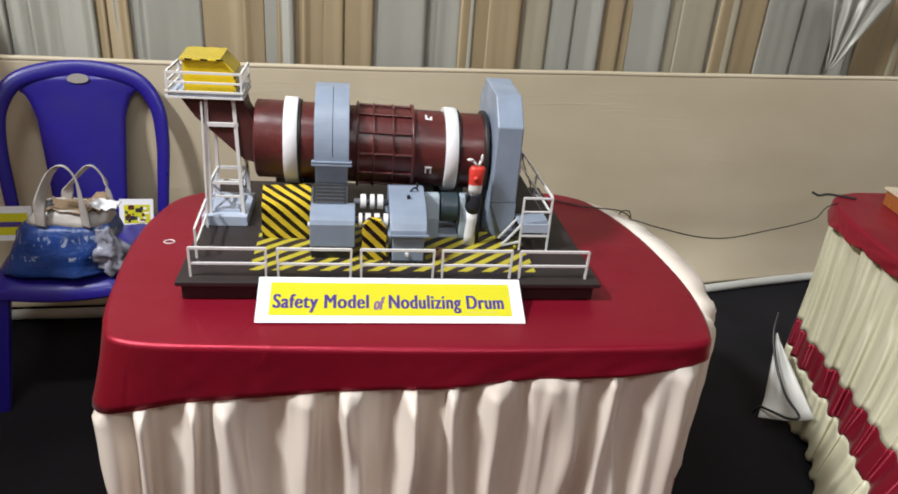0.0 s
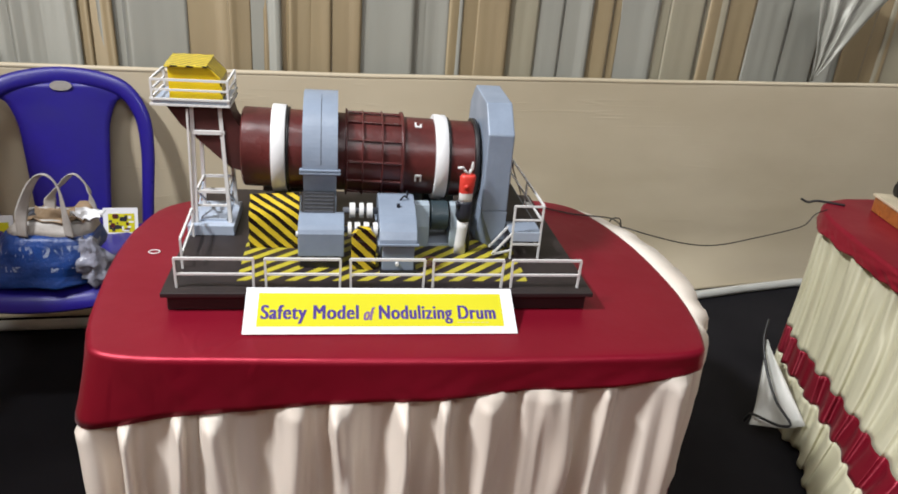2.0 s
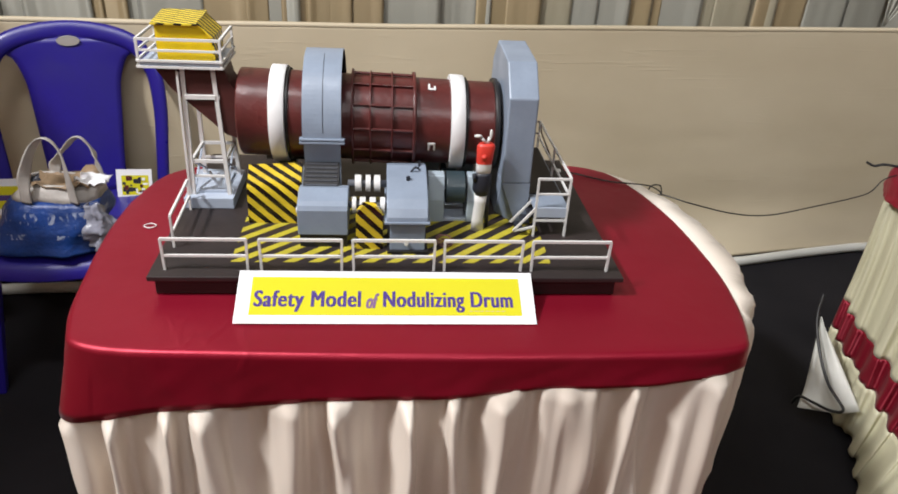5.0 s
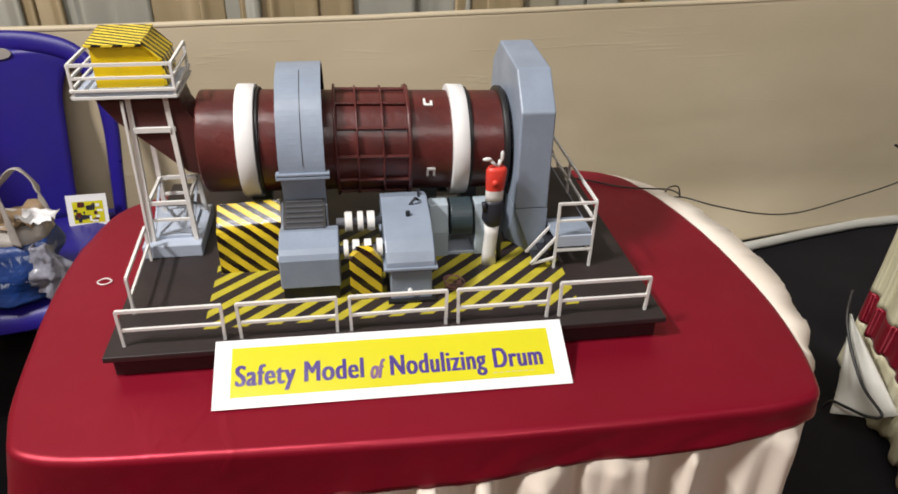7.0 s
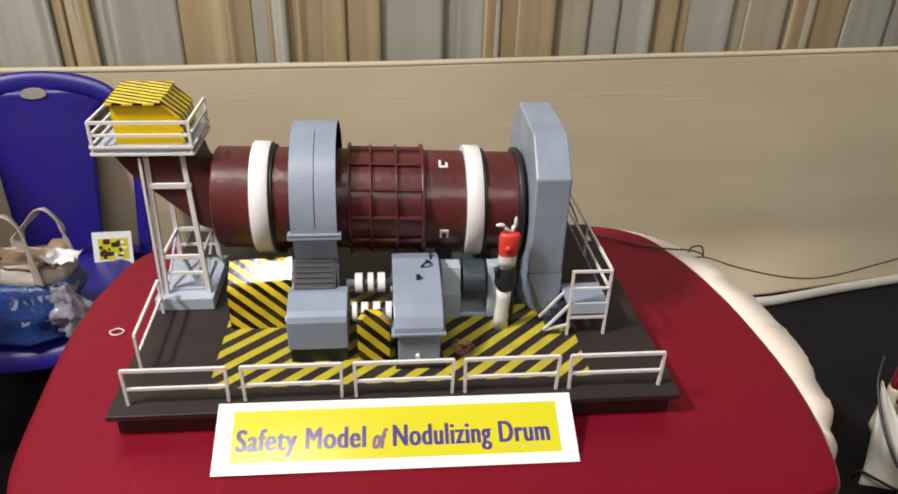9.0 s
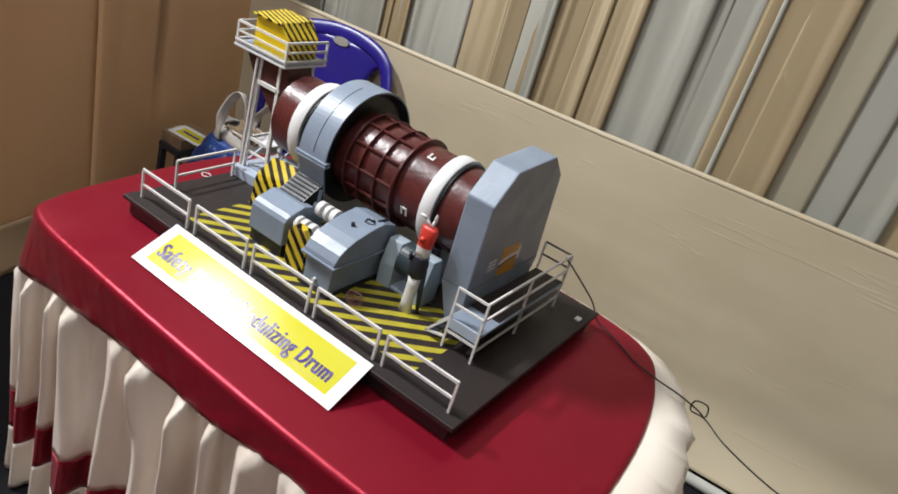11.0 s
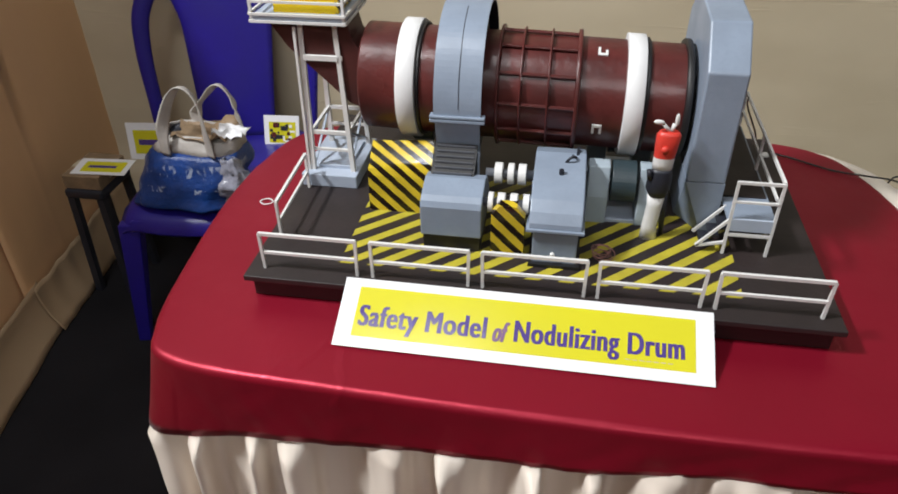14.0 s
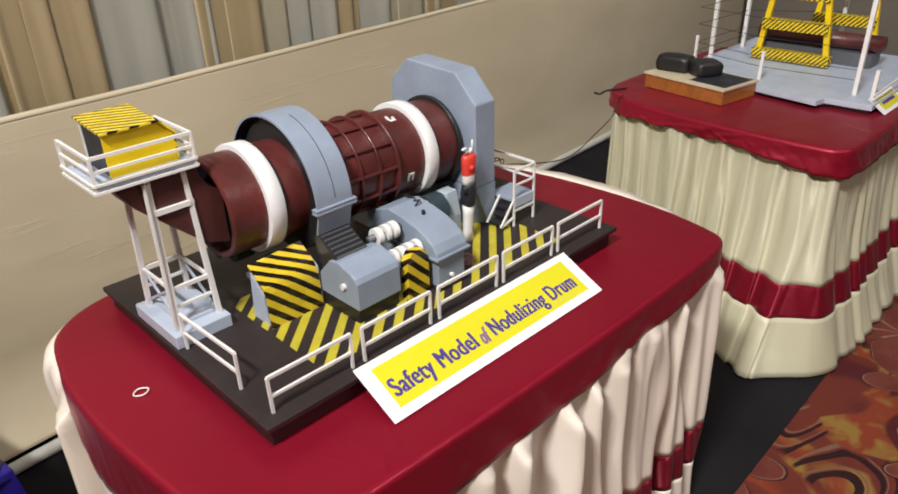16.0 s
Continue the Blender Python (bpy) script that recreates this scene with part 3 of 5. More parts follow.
def skirt(rim, total, z0, z1, steps, puff, flare, amp, count, seed, top, drop, proud, ease):
    rows = []
    for j in range(steps + 1):
        z = z1 + (z0 - z1) * j / steps
        depth = min(max((top - z) / top, 0), 1)
        row = []
        for p, nrm, s in rim:
            hang = span(drop(p), 0.015, 0.05)
            zz = top - 0.007 * hang - 0.004 * (1 - hang) if z > top - 0.008 else z
            roll = 1 - math.exp(-max(top - 0.004 - zz, 0) / (0.022 - 0.012 * smooth_side(p)))
            low = span(top - z, drop(p) - 0.075, drop(p) + 0.005)
            grow = (0.06 + 0.94 * low) * hang + (0.04 + 0.96 * span(top - z, 0.015, 0.20) ** 1.2) * (1 - hang)
            out_, lap = pleats(s, total, count, depth, seed)
            out_ += proud * hang * low * (1 - 0.5 * span(-p.x, 0.50, 0.58))
            o = puff(p) * roll + flare(p) * depth ** 2.3 + out_ * (amp[0] + (amp[1] - amp[0]) * depth ** 0.45) * grow
            o += 0.0030 * noise.noise((p.x * 14, p.y * 14, z * 5 + seed)) + grow * (0.0040 * noise.noise((p.x * 30, p.y * 30, z * 2.2 + seed)) + 0.0014 * noise.noise((p.x * 64, p.y * 64, z * 4 + seed)))
            if hang:
                d = drop(p)
                under = ease + 0.006 * min((top - z) / d, 1.0) ** 1.4 * span(d, 0.03, 0.06) - 0.003 + 1.4 * max(0.0, top - z - d)
                o = min(o, under) * hang + o * (1 - hang)
            flat_ = smooth_side(p)
            if flat_:
                slant = s * 9 + (top - z) * 5
                tuck = 0.010 * noise.noise((slant, z * 2.5, seed + 5)) + 0.016 * abs(noise.noise((s * 5.5 - z * 3, z * 2, seed + 8))) * span(top - z, 0.0, 0.06)
                crease = max(0.0, 1 - 6 * abs(noise.noise((s * 7 + z * 6, z * 3.5, seed + 30)))) ** 2 + 0.7 * max(0.0, 1 - 7 * abs(noise.noise((s * 12 - z * 9, z * 5, seed + 41)))) ** 2
                tuck += 0.007 * crease
                o = o * (1 - flat_) + flat_ * ((puff(p) + 0.008) * roll + 0.4 * flare(p) * depth + tuck * roll + (out_ + 0.6) * 0.034 * (0.55 + 0.9 * noise.noise((s * 4.0, 3.0, seed))) * span(top - z, 0.012, 0.16) - 0.045 * depth)
                lap *= 1 - flat_
            side = Vector((-nrm.y, nrm.x, 0))
            q = p + nrm * o + side * lap * grow * (0.35 + 0.65 * min(1.0, depth * 3))
            q += corner_pull(p) * min((top - z) / 0.16, 1.0) * hang * (1 - 0.5 * span(depth, 0.25, 0.8))
            row.append((q.x, q.y, zz + 0.012 * noise.noise((p.x * 6, p.y * 6, seed)) * (depth > 0.9)))
        rows.append(row)
    return grid_mesh(rows, True)


def corner_pull(p):
    """How far the loose corner of the display table's cloth swings outwards."""
    return Vector((-0.026, -0.013, 0)) * span(-p.x, 0.44, 0.55) * span(-p.y, 0.0, 0.12)


def over_cloth(rim, top, drop, ease, seed, slack):
    """The satin laid on the table: flat top, rounded edge and an uneven fall."""
    centre = sum((p for p, _, _ in rim), Vector()) / len(rim)

    def ease_at(p):
        return ease * span(drop(p), 0.013, 0.05) + 0.002

    def ripple(s, f):
        """Small slanting puckers along the fold and down the fall."""
        return (0.0018 * noise.noise((s * 17 + f * 1.6, f * 1.5, seed + 3)) + 0.0011 * noise.noise((s * 41 - f * 2.5, f * 2.0, seed + 7))) * (0.5 + 0.8 * f)

    rows = []
    for f in (0.02, 0.2, 0.4, 0.6, 0.75, 0.88, 0.95):
        rows.append([(*(centre.lerp(p, f)).xy, top + 0.0012 * noise.noise((p.x * f * 5, p.y * f * 5, seed))) for p, _, _ in rim])
    for k in range(8):
        a = math.pi / 2 * k / 7
        rows.append([(*(p + nrm * (ease_at(p) - 0.013 + 0.013 * math.sin(a))).xy, top - min(0.013, drop(p) * 0.5) * (1 - math.cos(a)) + slack * ripple(s, 0.0) * math.sin(2 * a) * 0.7) for p, nrm, s in rim])
    for k in range(1, 9):
        f = k / 8
        row = []
        for p, nrm, s in rim:
            d = max(drop(p), 0.013)
            wave = 0.0020 * f * math.sin(s * 15 + 4 * noise.noise((s * 2, 0, seed))) + 0.0015 * f * noise.noise((s * 7, f, seed)) + slack * ripple(s, f)
            q = p + nrm * (ease_at(p) + 0.006 * f ** 1.4 * span(d, 0.03, 0.06) + wave * (d > 0.03)) + corner_pull(p) * f
            row.append((q.x, q.y, top - min(0.013, d * 0.5) - (d - min(0.013, d * 0.5)) * f))
        rows.append(row)
    return grid_mesh(rows, True)


def covered_table(points, top, drop, ease, puff, flare, amp, count, seed, group_word, cloth_name, band=(0.152, 0.262), proud=0.0, slack=1.0):
    rim, total = outline(points, 1150)
    xs, ys = [p[0] for p in points], [p[1] for p in points]
    x0, x1, y0, y1 = min(xs) + 0.17, max(xs) - 0.19, min(ys) + 0.14, max(ys) - 0.17
    t = thing("folding_table", ((x0 + x1) / 2, (y0 + y1) / 2, 0), "folding table hidden under a skirt and a red cloth", "table")
    part("tabletop", prism([(p.x * 0.985 + 0.015 * (x0 + x1) / 2, p.y * 0.985 + 0.015 * (y0 + y1) / 2) for p, _, _ in rim[::18]], "z", top - 0.035, top - 0.008), M["table_wood"], t)
    for x in (x0, x1):
        for y in (y0, y1):
            part("leg", box(x - 0.016, x + 0.016, y - 0.016, y + 0.016, 0.004, top - 0.035), M["grey_dark"], t)
    sk = thing("table_skirt", ((x0 + x1) / 2, (y0 + y1) / 2, 0.01), "pleated cream satin skirt with a dark red band", "table skirt", "table skirts")
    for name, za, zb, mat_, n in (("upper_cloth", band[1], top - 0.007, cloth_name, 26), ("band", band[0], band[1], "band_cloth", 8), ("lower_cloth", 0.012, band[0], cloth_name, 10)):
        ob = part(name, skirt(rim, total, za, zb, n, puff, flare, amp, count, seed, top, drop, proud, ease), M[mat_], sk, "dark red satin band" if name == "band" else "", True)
        ob.modifiers.new("thick", "SOLIDIFY").thickness = 0.0015
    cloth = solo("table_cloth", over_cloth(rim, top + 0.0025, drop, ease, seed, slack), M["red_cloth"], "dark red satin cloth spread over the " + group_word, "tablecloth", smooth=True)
    cloth.modifiers.new("thick", "SOLIDIFY").thickness = 0.0015


def drop_main(p):
    front = 0.092 - 0.064 * p.x + 0.003 * math.sin(p.x * 17) + 0.034 * span(-p.x, 0.30, 0.53) ** 1.6
    if p.x < 0:
        side = (1 - 0.20 * span(p.y, -0.17, 0.30)) * (1 - span(p.y, 0.28, 0.47))
    else:
        side = (1 - span(p.y, -0.17, -0.05)) ** 1.5
    return max(0.013, front * (1.0 if p.y < -0.165 else side))


def puff_main(p):
    if p.x < 0:
        return 0.002 + 0.032 * span(p.y, 0.32, 0.48) + 0.018 * span(p.y, 0.50, 0.60)
    return 0.002 + 0.026 * span(p.y, -0.19, -0.08) + 0.014 * span(p.x, 0.60, 0.68) * span(p.y, -0.15, 0.0) + 0.054 * max(span(p.y, -0.05, 0.2) * span(p.x, 0.0, 0.1), 0.8 * span(p.y, 0.45, 0.58))


TABLE = ((-0.510, -0.176), (-0.25, -0.196), (0.10, -0.206), (0.40, -0.206), (0.61, -0.196), (0.668, -0.150), (0.700, 0.00), (0.705, 0.15), (0.690, 0.34), (0.650, 0.51), (0.585, 0.625),
         (0.42, 0.672), (0.0, 0.672), (-0.40, 0.640), (-0.545, 0.580), (-0.596, 0.47), (-0.612, 0.28), (-0.600, 0.08), (-0.572, -0.105))
covered_table(TABLE, 0.752, drop_main, 0.006, puff_main, lambda p: 0.030 - 0.022 * span(p.x, 0.45, 0.62) - 0.038 * span(-p.x, 0.46, 0.57) * span(p.y, -0.17, -0.05), (0.0270, 0.0320), 37, 2.0, "display table", "cream_cloth", proud=1.2)

TABLE2 = ((1.395, -0.10), (1.415, -0.175), (1.50, -0.20), (1.85, -0.20), (2.35, -0.19), (2.62, -0.12), (2.68, 0.2), (2.62, 0.60), (2.3, 0.72), (1.85, 0.73), (1.58, 0.72), (1.47, 0.62), (1.42, 0.40), (1.395, 0.12))


def flare_side(p):
    """The neighbouring skirt spreads most low on its aisle side, less at its front."""
    front = span(-p.y, 0.12, 0.19)
    return (0.028 + 0.175 * span(0.30 - p.y, 0, 0.4) + 0.035 * span(0.12 - p.y, 0, 0.2)) * (1 - front) + 0.125 * front


def drop_side(p):
    return 0.055 + 0.035 * span(-p.y, -0.1, 0.18) + 0.003 * math.sin(p.y * 14 + p.x * 9) + 0.010 * noise.noise((p.x * 9, p.y * 9, 4.0)) + 0.006 * noise.noise((p.x * 22, p.y * 22, 6.0))


covered_table(TABLE2, 0.752, drop_side, 0.010, lambda p: 0.002, flare_side, (0.010, 0.012), 40, 12.0, "neighbouring table", "pale_cloth", (0.196, 0.303), slack=2.4)



def pinned_gather():
    """A pinched bunch of satin on the curtain, its folds fanning upwards."""
    apex = Vector((1.95, 1.590, 0.985))
    rows = []
    for j in range(13):
        r = 0.004 + 0.036 * j
        row = []
        for i in range(81):
            a = radians(-12 + 46 * i / 80)
            ridge = 0.5 + 0.5 * math.cos(i / 80 * 2 * math.pi * 3.4 + 2.5 * noise.noise((i * 0.06, 0, 2)))
            row.append((apex.x + r * math.sin(a), apex.y - 0.012 - (0.022 * ridge + 0.014 * noise.noise((i * 0.1, j * 0.3, 5))) * min(1.0, r / 0.10), apex.z + r * math.cos(a)))
        rows.append(row)
    ob = solo("curtain_gather", grid_mesh(rows), M["drape_grey"], "pale satin gathered to a point on the curtain", "curtain", smooth=True)
    ob.modifiers.new("thick", "SOLIDIFY").thickness = 0.002


pinned_gather()
# ---------------- the scale model ----------------
DECK = 0.80
model = thing("drum_model", (0.0, 0.275, 0.755), "model of a maroon rotary drum plant on a dark board", "scale model")

base = part("base_board", box(-0.446, 0.446, -0.016, 0.572, 0.7555, 0.790), M["plinth"], model, "dark plinth under the deck", bevel=0.002)
deck = part("deck", box(-0.456, 0.458, -0.027, 0.583, 0.790, DECK), M["deck"], model, "dark brown deck sheet with yellow hazard stripes", bevel=0.0015)


def clip(poly, a, b, c):
    """The part of a plan polygon where a x + b y <= c."""
    out = []
    for i, p in enumerate(poly):
        q = poly[(i + 1) % len(poly)]
        dp, dq = a * p[0] + b * p[1] - c, a * q[0] + b * q[1] - c
        if dp <= 0:
            out.append(p)
        if dp * dq < 0:
            u = dp / (dp - dq)
            out.append((p[0] + u * (q[0] - p[0]), p[1] + u * (q[1] - p[1])))
    return out


def deck_stripes():
    ca, sa = math.cos(radians(42.5)), math.sin(radians(42.5))
    nx, ny = sa, -ca  # across the stripes
    for areas in (((-0.312, -0.01, 0.030, 0.335),), ((-0.01, 0.322, 0.030, 0.250),)):
        for x0, x1, y0, y1 in areas:
            for k in range(-20, 21):
                u0 = 0.0345 * k + 0.006 + 0.0012 * math.sin(k * 2.3)
                u1 = u0 + 0.0160
                poly = [(x0, y0), (x1, y0), (x1, y1), (x0, y1)]
                poly = clip(poly, -nx, -ny, -u0)
                poly = clip(poly, nx, ny, u1) if len(poly) > 2 else []
                if len(poly) > 2:
                    part("stripe", prism(poly, "z", DECK - 0.001, DECK + 0.0006), M["yellow_tape"], deck)


deck_stripes()


def rail_panel(p, q, height=0.066, name="railing"):
    """A white model railing: two posts, top rail and mid rail."""
    p, q = Vector(p), Vector(q)
    up = Vector((0, 0, 1))
    ob = part(name, bar(p + up * height, q + up * height, 0.0048, 0.0052), M["white"], model, "white painted stick railing")
    d = (q - p).normalized() * 0.002
    part("rail", bar(p + up * height * 0.47, q + up * height * 0.47, 0.0042, 0.0046), M["white"], ob)
    for c, lean in ((p + d, -0.0012), (q - d, 0.0012)):
        part("post", bar(c - up * 0.001, c + up * height + d * lean * 500, 0.0047, 0.0047), M["white"], ob)


for a, b in ((-0.430, -0.272), (-0.250, -0.094), (-0.075, 0.084), (0.101, 0.256), (0.274, 0.430)):
    rail_panel((a, 0.0, DECK), (b, 0.0, DECK))
rail_panel((-0.432, 0.086, DECK), (-0.438, 0.258, DECK), 0.070)

# the drum, sloping gently towards the discharge end
DY, DZ, SLOPE = 0.3293, 0.9944, -0.0308


def ring_points(x, r, n, cy=DY, off=0.0, a0=0.0, a1=2 * math.pi):
    cz = DZ + SLOPE * x + off
    return [(x, cy - r * math.cos(a0 + (a1 - a0) * i / n), cz + r * math.sin(a0 + (a1 - a0) * i / n)) for i in range(n)]


def turned(profile, n=72, caps=True):
    """A body turned about the drum's axis from (x, r) pairs."""
    bm = bmesh.new()
    rings = [[bm.verts.new(p) for p in ring_points(x, r, n)] for x, r in profile]
    for a, b in zip(rings, rings[1:]):
        for k in range(n):
            bm.faces.new((a[k], a[(k + 1) % n], b[(k + 1) % n], b[k]))
    if caps:
        bm.faces.new(rings[0])
        bm.faces.new(rings[-1][::-1])
    return bm


drum = part("rotary_drum", turned([(-0.296, 0.0805), (-0.317, 0.0815), (-0.3215, 0.0850), (-0.321, 0.0895), (-0.318, 0.0928), (-0.19, 0.0932), (-0.085, 0.0926), (-0.08, 0.0926), (0.05, 0.0926), (0.22, 0.0922), (0.222, 0.088)]), M["maroon"], model, "maroon painted rotating drum", True)
drum.modifiers.new("edges", "EDGE_SPLIT").split_angle = radians(40)
# black disc: the shade inside the feed end put into colour
part("inlet_shade", turned([(-0.301, 0.079), (-0.297, 0.079)], 60), M["plinth"], drum, "black disc standing in for the shaded feed opening")


def ring_part(name, x0, x1, r0, r1, material, label="", n=72):
    bm = bmesh.new()
    rings = [[bm.verts.new(p) for p in ring_points(x, r, n)] for x, r in ((x0, r0), (x0 + 0.0006, r1 - 0.0008), (x0 + 0.0014, r1), (x1 - 0.0014, r1), (x1 - 0.0006, r1 - 0.0008), (x1, r0))]
    for i in range(len(rings)):
        a, b = rings[i], rings[(i + 1) % len(rings)]
        for k in range(n):
            f = bm.faces.new((a[k], a[(k + 1) % n], b[(k + 1) % n], b[k]))
            f.smooth = i == 2
    return part(name, bm, material, drum, label)


ring_part("tyre", -0.254, -0.221, 0.090, 0.1035, M["tyre"], "white riding ring")
ring_part("tyre", 0.125, 0.156, 0.090, 0.1035, M["tyre"], "white riding ring")
# black rings paint the shadow along each tyre's right edge
ring_part("tyre_shadow", -0.221, -0.214, 0.090, 0.0985, M["black"])
ring_part("tyre_shadow", 0.156, 0.163, 0.090, 0.0985, M["black"])
ring_part("end_flange", 0.219, 0.230, 0.088, 0.1010, M["black"], "black rim at the discharge end")
# plain black ring: the gear, with the guard's inner shade painted in
ring_part("girth_gear", -0.166, -0.118, 0.090, 0.1290, M["black"], "plain black ring for the gear and the shade inside the guard")
for x, w, r in ((-0.083, 0.006, 0.1035), (-0.045, 0.0045, 0.1015), (0.001, 0.0045, 0.1015), (0.048, 0.008, 0.1035)):
    ring_part("hoop", x - w / 2, x + w / 2, 0.09, r, M["maroon"])
for k in range(12):
    a = radians(4.5 + 30 * k)

    def on_drum(x, r):
        return (x, DY - r * math.cos(a), DZ + SLOPE * x + r * math.sin(a))

    part("stiffener", rod(on_drum(-0.083, 0.0965), on_drum(0.048, 0.0965), 0.0035, None, 8), M["maroon"], drum)


def clamp_mark(x, deg, low):
    """A small white bracket glued on the shell, open to one side."""
    bm = bmesh.new()
    for u0, u1, w0, w1 in ((0, 0.016, *((0, 0.0045) if low else (0.0135, 0.018))), (0, 0.004, 0, 0.018), (0.012, 0.016, 0.004 if low else 0, 0.012 if low else 0.018)):
        r = 0.0937
        a0, a1 = radians(deg) + w0 / r, radians(deg) + w1 / r
        v = []
        for rr in (r - 0.002, r + 0.0015):
            for xx, aa in ((x + u0, a0), (x + u1, a0), (x + u1, a1), (x + u0, a1)):
                v.append(bm.verts.new((xx, DY - rr * math.cos(aa), DZ + SLOPE * xx + rr * math.sin(aa))))
        for f in ((0, 1, 2, 3), (4, 5, 6, 7), (0, 1, 5, 4), (1, 2, 6, 5), (2, 3, 7, 6), (3, 0, 4, 7)):
            bm.faces.new([v[i] for i in f])
    part("bracket", bm, M["white"], drum, "small white bracket")


for deg, low in ((-22, False), (62, True), (155, False), (250, True)):
    clamp_mark(0.077, deg, low)


def gear_guard():
    """The grey half-round guard over the girth gear, with a flange and a narrower lower casing."""
    cy, cz, r0, r1 = 0.334, 0.998, 0.1385, 0.1425
    bm = bmesh.new()
    n = 48
    prof = []
    for i in range(n + 1):
        a = radians(-4) + radians(188) * i / n
        prof.append((a, r1))
    x0, x1 = -0.181, -0.103
    outer = [(cy - r1 * math.cos(a), cz + r1 * math.sin(a)) for a, _ in prof]
    inner = [(cy - r0 * math.cos(a), cz + r0 * math.sin(a)) for a, _ in prof]
    for a, b in zip(range(n), range(1, n + 1)):
        quad = [outer[a], outer[b], inner[b], inner[a]]
        v = [[bm.verts.new((x, *p)) for p in quad] for x in (x0, x1)]
        for f in range(4):
            # inner faces are black: shade under the guard put into colour
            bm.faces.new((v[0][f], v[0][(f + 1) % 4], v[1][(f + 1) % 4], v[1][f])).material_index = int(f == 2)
        bm.faces.new(v[0])
        bm.faces.new(v[1][::-1])
    bmesh.ops.remove_doubles(bm, verts=bm.verts, dist=1e-5)
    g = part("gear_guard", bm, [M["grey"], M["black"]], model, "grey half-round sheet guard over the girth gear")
    for side, s in ((cy - r1, -1), (cy + r1, 1)):
        part("flange", box(-0.187, -0.096, side - 0.006, side + 0.010, 0.9855, 0.9905), M["grey"], g, bevel=0.0008)
        part("flange", box(-0.187, -0.096, side - 0.006, side + 0.010, 0.9925, 0.9965), M["grey"], g, bevel=0.0008)
        low = bmesh.new()
        prism([(side, 0.986), (side - s * 0.004, 0.986), (side - s * 0.024, 0.912), (side - s * 0.020, 0.912)] if s < 0 else [(side, 0.986), (side - 0.004, 0.986), (side - 0.024, 0.912), (side - 0.020, 0.912)], "x", -0.179, -0.105, low)
        part("lower_casing", low, M["grey"], g, "lower casing of the guard")
    seam = bmesh.new()
    pts = [Vector((-0.140, cy - (r1 + 0.0004) * math.cos(radians(a)), cz + (r1 + 0.0004) * math.sin(radians(a)))) for a in range(4, 84, 4)]
    tube(pts, 0.0007, seam, 5)
    part("seam", seam, M["seam"], g)


gear_guard()


def feed_tower():
    block = part("tower_base", box(-0.452, -0.345, 0.262, 0.425, DECK, 0.826), M["grey_light"], model, "light grey base block of the feed tower", bevel=0.002)
    part("pad", box(-0.425, -0.365, 0.29, 0.40, 0.826, 0.832), M["grey_light"], block)
    legs = (((-0.434, 0.284, 0.826), (-0.428, 0.292, 1.108)), ((-0.356, 0.284, 0.826), (-0.367, 0.292, 1.108)), ((-0.434, 0.402, 0.826), (-0.428, 0.392, 1.108)), ((-0.356, 0.402, 0.826), (-0.367, 0.392, 1.108)))
    tower = part("tower_frame", bar((-0.428, 0.287, 1.046), (-0.366, 0.287, 1.046), 0.006, 0.009), M["white"], model, "white stick tower carrying the feed platform")
    for a, b in legs:
        part("leg", bar(a, b, 0.0085, 0.0085), M["white"], tower)
    for y in (0.287, 0.398):
        part("rung", bar((-0.431, y, 0.903), (-0.359, y, 0.903), 0.0055, 0.007), M["white"], tower)
        part("rung", bar((-0.434, y, 0.868), (-0.357, y, 0.868), 0.0045, 0.005), M["white"], tower)
    for x in (-0.431, -0.361):
        part("rung", bar((x, 0.287, 1.046), (x, 0.396, 1.046), 0.006, 0.008), M["white"], tower)
        part("rung", bar((x, 0.285, 0.903), (x, 0.400, 0.903), 0.005, 0.006), M["white"], tower)
        part("brace", bar((x, 0.290, 0.840), (x, 0.398, 0.903), 0.004, 0.004), M["grey_light"], tower)
        part("brace", bar((x, 0.398, 0.840), (x, 0.290, 0.903), 0.004, 0.004), M["grey_light"], tower)
    part("stay", bar((-0.441, 0.280, 0.82), (-0.437, 0.283, 1.10), 0.0045, 0.0045), M["white"], tower)
    plat = part("platform", box(-0.508, -0.345, 0.278, 0.410, 1.112, 1.119), M["grey_light"], model, "light grey feed platform with white rails", bevel=0.001)
    for z in (1.1095, 1.122):
        part("edge_strip", bar((-0.511, 0.2765, z), (-0.343, 0.2765, z), 0.004, 0.0042), M["white"], plat)
        part("edge_strip", bar((-0.343, 0.2765, z), (-0.343, 0.411, z), 0.004, 0.0042), M["white"], plat)
        part("edge_strip", bar((-0.511, 0.2765, z), (-0.511, 0.411, z), 0.004, 0.0042), M["white"], plat)
    corners = ((-0.508, 0.279), (-0.346, 0.279), (-0.346, 0.408), (-0.508, 0.408))
    for i, (x, y) in enumerate(corners):
        part("post", bar((x, y, 1.112), (x, y, 1.166), 0.0048, 0.0048), M["white"], plat)
        nx, ny = corners[(i + 1) % 4]
        if i == 2:
            continue
        for z, w in ((1.1645, 0.0052), (1.1425, 0.0042)):
            part("rail", bar((x, y, z), (nx, ny, z), 0.0042, w), M["white"], plat)
    return plat


platform = feed_tower()


